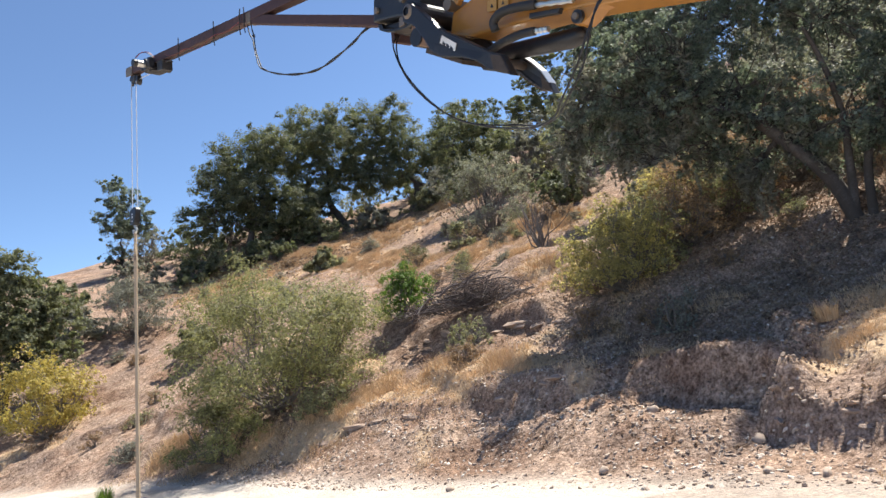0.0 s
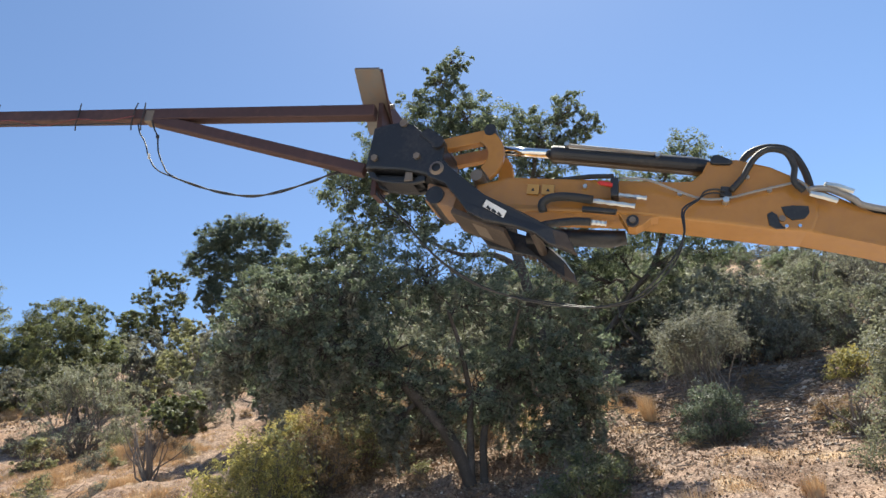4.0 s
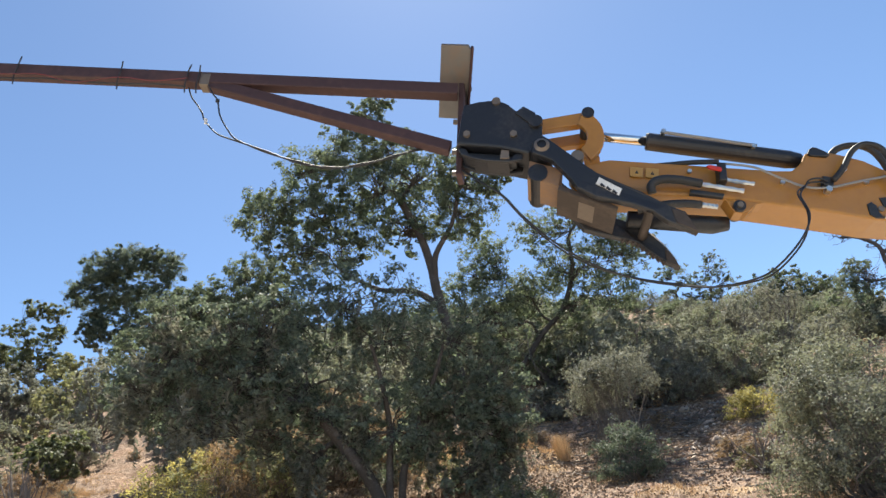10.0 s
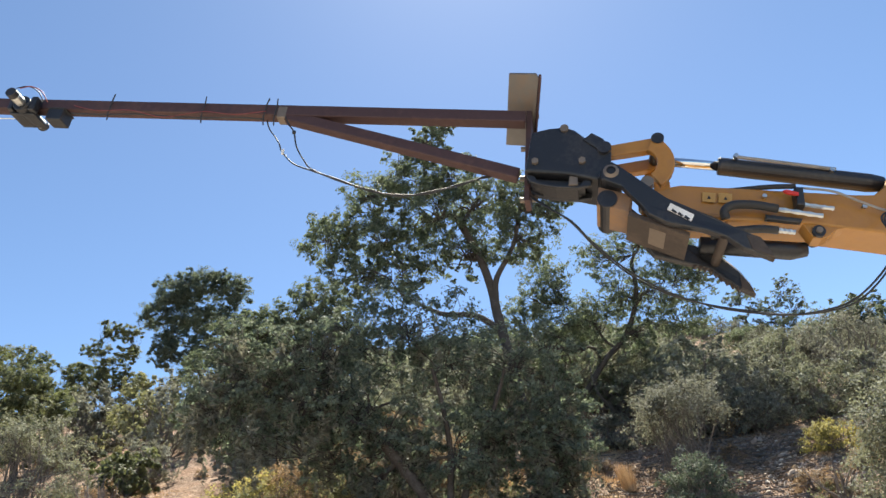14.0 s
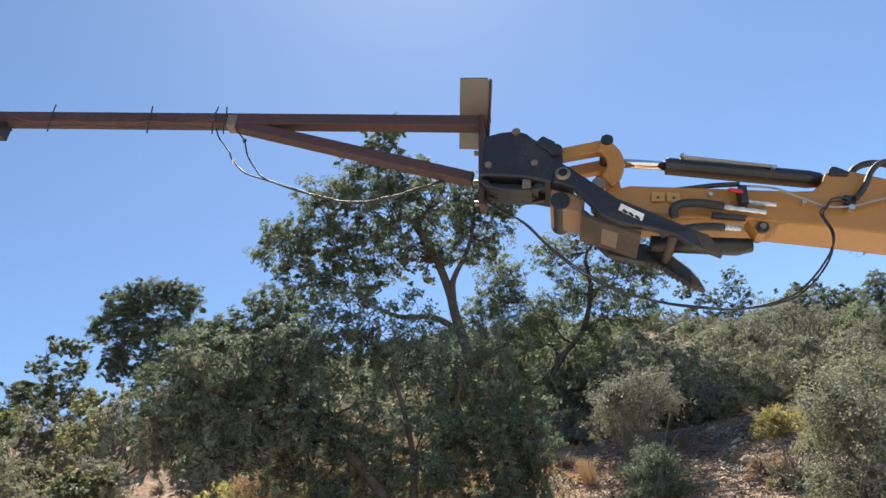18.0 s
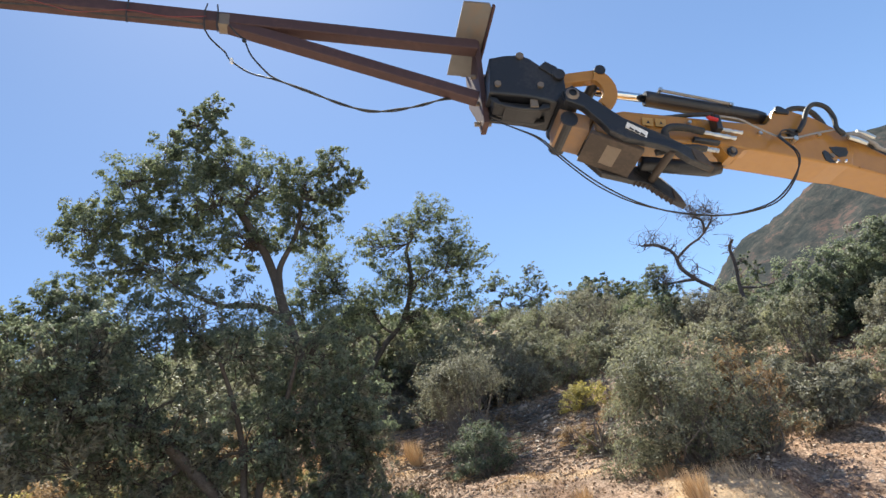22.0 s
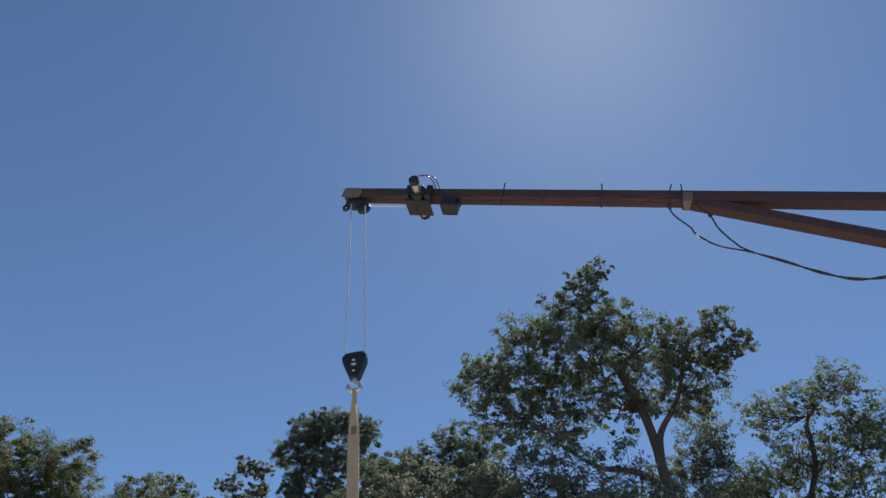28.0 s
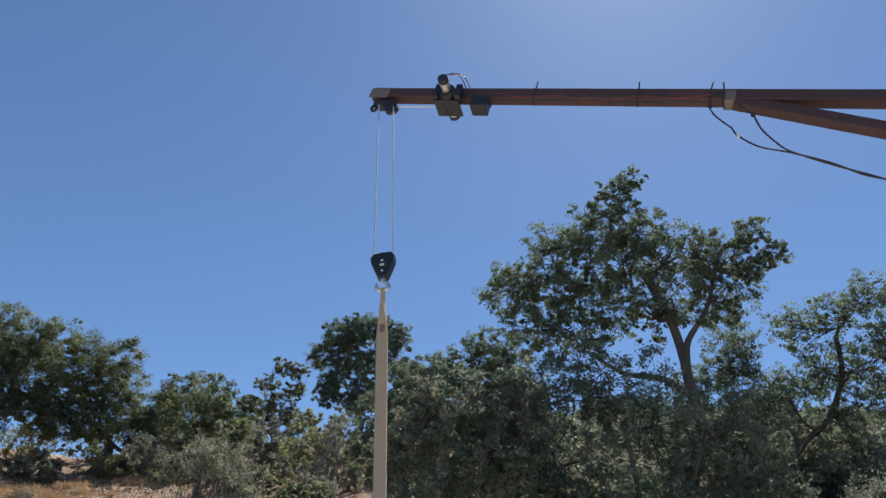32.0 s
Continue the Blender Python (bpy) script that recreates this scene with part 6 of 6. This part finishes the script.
def build_jib():
    ob = tagged(new("lifting_jib"), "rusty square-tube jib bolted to the excavator's coupler", "jib")
    bm = bmesh.new()
    square_tube(bm, jib(0.0, 0.006), jib(2.2, 0.021), 0.046, RISE)
    part("main_tube", bm, RUST, ob)
    strut_a, strut_b = jib(1.34, -0.002), Vector((0.245, 2.918, 2.855))
    bm = bmesh.new()
    square_tube(bm, strut_a, strut_b, 0.041, RISE)
    part("strut", bm, RUST, ob, "rusty diagonal strut")
    # dusty weld patch where the strut meets the tube
    bm = bmesh.new()
    add_box(bm, JIB @ Matrix.Translation((1.325, 0.006, 0.0)), 0.035, 0.0485, 0.0485, 0.004)
    part("weld_patch", bm, WORN_STEEL, ob, "pale dusty weld patch")
    # base plate against the coupler, and the flat bar across it
    top, low = Vector((0.335, 2.885, 3.16)), Vector((0.29, 2.945, 2.77))
    d = (top - low).normalized()
    side = Vector(ARM_N)
    side = (side - d * side.dot(d)).normalized()
    nrm = d.cross(side)
    mid = (top + low) / 2 - side * 0.10
    m = Matrix(((d.x, side.x, nrm.x, mid.x), (d.y, side.y, nrm.y, mid.y), (d.z, side.z, nrm.z, mid.z), (0, 0, 0, 1)))
    half = (top - low).length / 2
    bm = bmesh.new()
    add_prism(bm, [(half, 0.13), (half, -0.10), (0.02, -0.10), (0.06 - half, 0.03), (-half, 0.05), (-half, 0.13)], m, -0.01, 0.01, 0.003)
    base = part("base_plate", bm, RUST, ob, "thick rusty mounting plate")
    for a, b in ((0.17, 0.08), (0.03, 0.085), (-0.09, 0.085), (0.17, -0.08), (-0.16, 0.06)):
        bm = bmesh.new()
        q = m @ Vector((a, b, 0))
        add_tube(bm, [q - nrm * 0.03, q + nrm * 0.03], 0.01, 6)
        part("bolt", bm, WORN_STEEL, base, "hexagonal bolt")
    tl, tr, bl = Vector((0.189, 2.816, 3.2)), Vector((0.243, 2.751, 3.169)), Vector((0.342, 3.045, 3.104))
    tr = tl + (tr - tl) * 1.15
    br = tr + bl - tl
    n = (tr - tl).cross(bl - tl).normalized()
    e1, e2 = (tr - tl), (bl - tl)
    bm = bmesh.new()
    outline = [tl, tl + e1 * 0.9, tr + e2 * 0.05, tr + e2 * 0.95, tl + e1 * 0.9 + e2, bl]
    lo, hi = [bm.verts.new(p - n * 0.005) for p in outline], [bm.verts.new(p + n * 0.005) for p in outline]
    bm.faces.new(lo[::-1])
    bm.faces.new(hi)
    for k in range(6):
        bm.faces.new((lo[k], lo[(k + 1) % 6], hi[(k + 1) % 6], hi[k]))
    bmesh.ops.recalc_face_normals(bm, faces=bm.faces)
    part("cross_plate", bm, PLATE_STEEL, ob, "dusty pale flat steel plate")
    bm = bmesh.new()
    down = Vector((0, 0, -1))
    a0, b0 = tr - n * 0.004, br - n * 0.004
    f = [bm.verts.new(p) for p in (a0, b0, b0 + down * 0.012, a0 + down * 0.012)]
    f2 = [bm.verts.new(v.co + ALONG * 0.008) for v in f]
    bm.faces.new(f)
    bm.faces.new(f2[::-1])
    for k in range(4):
        bm.faces.new((f[k], f2[k], f2[(k + 1) % 4], f[(k + 1) % 4]))
    bmesh.ops.recalc_face_normals(bm, faces=bm.faces)
    part("cross_flange", bm, RUST, ob, "rusty flange of the cross plate")
    # pale side plates and sheave bracket at the tip
    for w in (0.024, -0.027):
        bm = bmesh.new()
        add_prism(bm, [(-0.003, -0.026), (-0.003, 0.016), (0.008, 0.025), (0.07, 0.025), (0.08, 0.008), (0.075, -0.026)], JIB, w, w + 0.003, 0.0)
        part("tip_plate", bm, WORN_STEEL, ob, "pale bare steel side plate")
    bm = bmesh.new()
    add_prism(bm, [(0.03, -0.028), (0.1, -0.028), (0.09, -0.055), (0.05, -0.062), (0.02, -0.05)], JIB, -0.018, 0.018, 0.003)
    part("sheave_bracket", bm, BLACK_PAINT, ob, "black sheave bracket")
    bm = bmesh.new()
    add_tube(bm, [jib(0.095, -0.055, -0.014), jib(0.095, -0.055, -0.006), jib(0.095, -0.055, 0.0), jib(0.095, -0.055, 0.006), jib(0.095, -0.055, 0.014)], [0.028, 0.026, 0.021, 0.026, 0.028], 20)
    part("sheave", bm, BLACK_PAINT, ob, "grooved steel sheave")
    bm = bmesh.new()
    add_tube(bm, spline([jib(0.02, -0.045), jib(0.012, -0.06), jib(0.02, -0.075), jib(0.032, -0.068), jib(0.03, -0.05)], 4), 0.006, 6)
    part("rope_shackle", bm, BLACK_PAINT, ob, "black shackle")
    # upright wire stubs through the tube
    for s, a in ((0.665, 0), (1.03, 4), (1.265, -6), (1.305, 5)):
        bm = bmesh.new()
        add_tube(bm, [jib(s - 0.004 * a / 5, 0.058, 0.03), jib(s, 0.03, 0.031), jib(s, -0.03, 0.031), jib(s + 0.006, -0.06, 0.03)], 0.0026, 5)
        part("tie_wire", bm, RUBBER, ob, "black cable tie")
    pts = [jib(s, -0.02 - 0.012 * math.sin(s * 9) - 0.01 * math.sin(s * 23), 0.033) for s in np.linspace(0.52, 1.27, 16)]
    hose("red_wire", pts, 0.0015, DARK_RED, ob, "thin red wire along the tube", 5)
    pts = [jib(s, -0.03 - 0.008 * abs(math.sin(s * 8)), 0.03) for s in np.linspace(0.52, 1.27, 16)]
    hose("black_wire", pts, 0.0032, RUBBER, ob, "thin black wire under the tube", 5)
    return ob


def build_winch():
    ob = tagged(new("electric_winch"), "small electric winch with silver motor ends under the jib", "winch")
    o = lambda s, v, w: jib(0.335 + s, v, w)

    def drum(name, w0, w1, radius, mat, label="", v=-0.022, s=0.0):
        bm = bmesh.new()
        add_tube(bm, [o(s, v, w0), o(s, v, w0 + 0.002), o(s, v, w1 - 0.002), o(s, v, w1)], [radius * 0.94, radius, radius, radius * 0.94], 22)
        return part(name, bm, mat, ob, label)

    drum("motor_cap", 0.105, 0.128, 0.0195, BLACK_PAINT, "black motor end cap")
    drum("motor_body", 0.065, 0.105, 0.0185, ZINC, "silver motor body")
    drum("gear_housing", 0.03, 0.065, 0.033, BLACK_PAINT, "black gear housing")
    drum("rope_drum", -0.04, 0.03, 0.025, BLACK_PAINT, "dark drum wound with wire rope", -0.034)
    drum("motor_body", -0.065, -0.04, 0.018, ZINC, "silver motor body", -0.025)
    drum("motor_cap", -0.08, -0.065, 0.021, BLACK_PAINT, "black motor end cap", -0.025)
    bm = bmesh.new()
    add_box(bm, JIB @ Matrix.Translation((0.335, -0.052, 0.0)), 0.1, 0.008, 0.085, 0.002)
    part("frame_plate", bm, BLACK_PAINT, ob)
    bm = bmesh.new()
    add_box(bm, JIB @ Matrix.Translation((0.295, -0.02, 0.05)), 0.018, 0.06, 0.03, 0.004)
    add_box(bm, JIB @ Matrix.Translation((0.38, -0.02, 0.05)), 0.024, 0.06, 0.03, 0.004)
    part("bracket", bm, BLACK_PAINT, ob)
    for s, mat in ((0.375, BLACK_PAINT), (0.39, DARK_RED)):
        hose("lead", [jib(s - 0.03, 0.0, 0.12), jib(s - 0.01, 0.026, 0.1), jib(s + 0.01, 0.03, 0.07), jib(s + 0.03, 0.0, 0.045)], 0.002, mat, ob, "thin motor lead", 5)
    box = tagged(new("control_box"), "black control box hanging under the jib", "control box")
    bm = bmesh.new()
    add_box(bm, JIB @ Matrix.Translation((0.462, -0.047, 0.01)), 0.062, 0.05, 0.06, 0.005)
    part("case", bm, BLACK_PAINT, box)
    bm = bmesh.new()
    add_box(bm, JIB @ Matrix.Translation((0.462, -0.0225, 0.01)), 0.067, 0.006, 0.064, 0.002)
    part("lid", bm, RUBBER, box)
    bm = bmesh.new()
    add_tube(bm, [jib(0.1, -0.052), jib(0.3, -0.047)], 0.0024, 5)
    part("lead_rope", bm, WIRE_ROPE, ob, "wire rope running to the sheave")
    return ob


build_jib()
build_winch()


# ---- hoist rope, hook block and strap ----
def plumb(z, s=0.0):
    """The line of the load, which hangs a little off plumb."""
    return Vector((-1.347 - 0.01 * (z - 3.3), 4.145 + 0.224 * (z - 3.3), z)) + ALONG * s


def build_load():
    rope = tagged(new("hoist_rope"), "two falls of thin bright wire rope between jib and hook block", "rope")
    for s0, s1, z0 in ((-0.03, -0.033, 3.44), (0.032, 0.033, 3.43)):
        bm = bmesh.new()
        add_tube(bm, [plumb(z0, s0), plumb(2.62, s1)], 0.0027, 6)
        part("rope_fall", bm, WIRE_ROPE, rope)
    block = tagged(new("hook_block"), "black heart-shaped hook block with a steel hook", "hook block")
    c = plumb(2.6)
    up = (plumb(3.0) - plumb(2.0)).normalized()
    sd = (ALONG - up * ALONG.dot(up)).normalized()
    nr = sd.cross(up)
    m = Matrix(((sd.x, up.x, nr.x, c.x), (sd.y, up.y, nr.y, c.y), (sd.z, up.z, nr.z, c.z), (0, 0, 0, 1)))
    heart = [(-0.028, 0.045), (-0.038, 0.03), (-0.036, 0.012), (-0.016, -0.045), (-0.008, -0.052), (0.008, -0.052), (0.016, -0.045), (0.036, 0.012), (0.038, 0.03), (0.028, 0.045), (0.0, 0.047)]
    bm = bmesh.new()
    add_prism(bm, heart, m, -0.016, 0.016, 0.005)
    shell = part("shell", bm, BLACK_PAINT, block, "glossy black shell")
    side = 1 if (Vector((-1.8, 2.3, 1.5)) - c).dot(nr) > 0 else -1
    for x, y, w, h in ((0.0, 0.012, 0.008, 0.006), (0.0, -0.003, 0.014, 0.0025), (0.0, -0.008, 0.012, 0.0025), (0.0, -0.03, 0.007, 0.005)):
        bm = bmesh.new()
        add_box(bm, m @ Matrix.Translation((x, y, side * 0.0165)), w, h, 0.0012)
        part("marking", bm, WHITE, shell, "small white marking")
    bm = bmesh.new()
    add_tube(bm, [m @ Vector((0, -0.05, 0)), m @ Vector((0, -0.062, 0))], [0.009, 0.007], 10)
    add_tube(bm, spline([m @ Vector(p) for p in ((0, -0.06, 0), (0.012, -0.07, 0), (0.018, -0.084, 0), (0.006, -0.096, 0), (-0.012, -0.092, 0), (-0.02, -0.078, 0), (-0.016, -0.07, 0))], 4), 0.006, 8)
    part("hook", bm, ZINC, block, "bare steel hook")
    # webbing strap: a narrow twisted neck, then flat down to the ground
    strap = tagged(new("lifting_strap"), "tan webbing strap hooked to the block and pulled tight", "strap")
    bm = bmesh.new()
    rows = []
    zs = [2.515, 2.49, 2.465, 2.44, 2.41, 2.38, 2.35, 2.3, 2.2, 2.0, 1.7, 1.4, 1.1, 0.8, 0.5, 0.2, ground_at(-1.4, 3.4) - 0.05]
    for k, z in enumerate(zs):
        half = 0.0155 * min(1.0, 0.36 + 0.64 * max(0.0, (2.46 - z) / 0.1))
        a = radians(90 - 25 * k) if k < 4 else radians(0 + 4 * math.sin(k * 0.9))
        dirn = sd * math.cos(a) + nr * math.sin(a)
        flat = -sd * math.sin(a) + nr * math.cos(a)
        thick = 0.006 if k < 5 else 0.003
        p = plumb(z)
        rows.append([bm.verts.new(p + dirn * half + flat * thick), bm.verts.new(p - dirn * half + flat * thick), bm.verts.new(p - dirn * half - flat * thick), bm.verts.new(p + dirn * half - flat * thick)])
    for a, b in zip(rows, rows[1:]):
        for k in range(4):
            bm.faces.new((a[k], a[(k + 1) % 4], b[(k + 1) % 4], b[k]))
    bm.faces.new(rows[0])
    bm.faces.new(rows[-1][::-1])
    bmesh.ops.recalc_face_normals(bm, faces=bm.faces)
    part("webbing", bm, WEB, strap)
    bm = bmesh.new()
    a = radians(8)
    q = plumb(2.37)
    add_box(bm, Matrix(((sd.x, up.x, nr.x, q.x), (sd.y, up.y, nr.y, q.y), (sd.z, up.z, nr.z, q.z), (0, 0, 0, 1))), 0.014, 0.028, 0.009, 0.002)
    part("stitching", bm, WORN_YELLOW, strap, "brown stitched patch")


build_load()


def build_cables():
    ob = tagged(new("power_cable"), "pair of thin black cables slung along the jib", "cable")
    first = [(-0.427, 3.469, 3.258), (-0.418, 3.458, 3.2), (-0.403, 3.443, 3.16), (-0.396, 3.42, 3.115), (-0.39, 3.41, 3.078), (-0.37, 3.36, 3.0), (-0.333, 3.293, 2.94), (-0.259, 3.23, 2.884), (-0.172, 3.192, 2.842), (-0.08, 3.15, 2.828),
             (0.005, 3.107, 2.831), (0.106, 3.055, 2.868), (0.16, 3.0, 2.872), (0.24, 2.97, 2.89)]
    hose("cable", first, 0.0028, RUBBER, ob, "thin black cable", 6)
    hose("cable", [(-0.386, 3.394, 3.225), (-0.378, 3.372, 3.17), (-0.369, 3.353, 3.129), (-0.366, 3.34, 3.06), (-0.35, 3.315, 2.99), (-0.331, 3.291, 2.944), (-0.257, 3.232, 2.88), (-0.17, 3.19, 2.847), (-0.08, 3.154, 2.824), (0.005, 3.104, 2.837), (0.106, 3.058, 2.863), (0.16, 3.002, 2.878), (0.24, 2.972, 2.895)], 0.0028, RUBBER, ob, "thin black cable", 6)
    bm = bmesh.new()
    add_box(bm, Matrix.Translation((-0.388, 3.407, 3.074)), 0.009, 0.009, 0.02, 0.002)
    part("connector", bm, WHITE, ob, "small white connector")
    bm = bmesh.new()
    add_box(bm, Matrix.Translation((-0.369, 3.353, 3.129)), 0.011, 0.011, 0.012, 0.002)
    part("splice", bm, RUBBER, ob, "taped cable splice")
    second = [(0.29, 2.93, 2.8), (0.27, 2.89, 2.75), (0.275, 2.84, 2.69), (0.29, 2.775, 2.612), (0.32, 2.738, 2.525), (0.38, 2.69, 2.425), (0.455, 2.63, 2.34), (0.535, 2.565, 2.282), (0.6, 2.495, 2.242), (0.66, 2.4, 2.205), (0.7, 2.3, 2.195), (0.715, 2.236, 2.212),
              (0.76, 2.172, 2.272), (0.795, 2.145, 2.335), (0.85, 2.165, 2.42), arm(0.472, -0.03, 0.036), arm(0.486, -0.004, 0.034), arm(0.515, 0.006, 0.032), arm(0.541, 0.002, 0.026)]
    hose("cable", second, 0.0028, RUBBER, ob, "thin black cable", 6)
    hose("cable", [(x + 0.008 + 0.006 * math.sin(k * 1.7), y + 0.006, z + 0.009 * math.sin(k)) for k, (x, y, z) in enumerate(second)], 0.0026, RUBBER, ob, "thin black cable", 6)


build_cables()
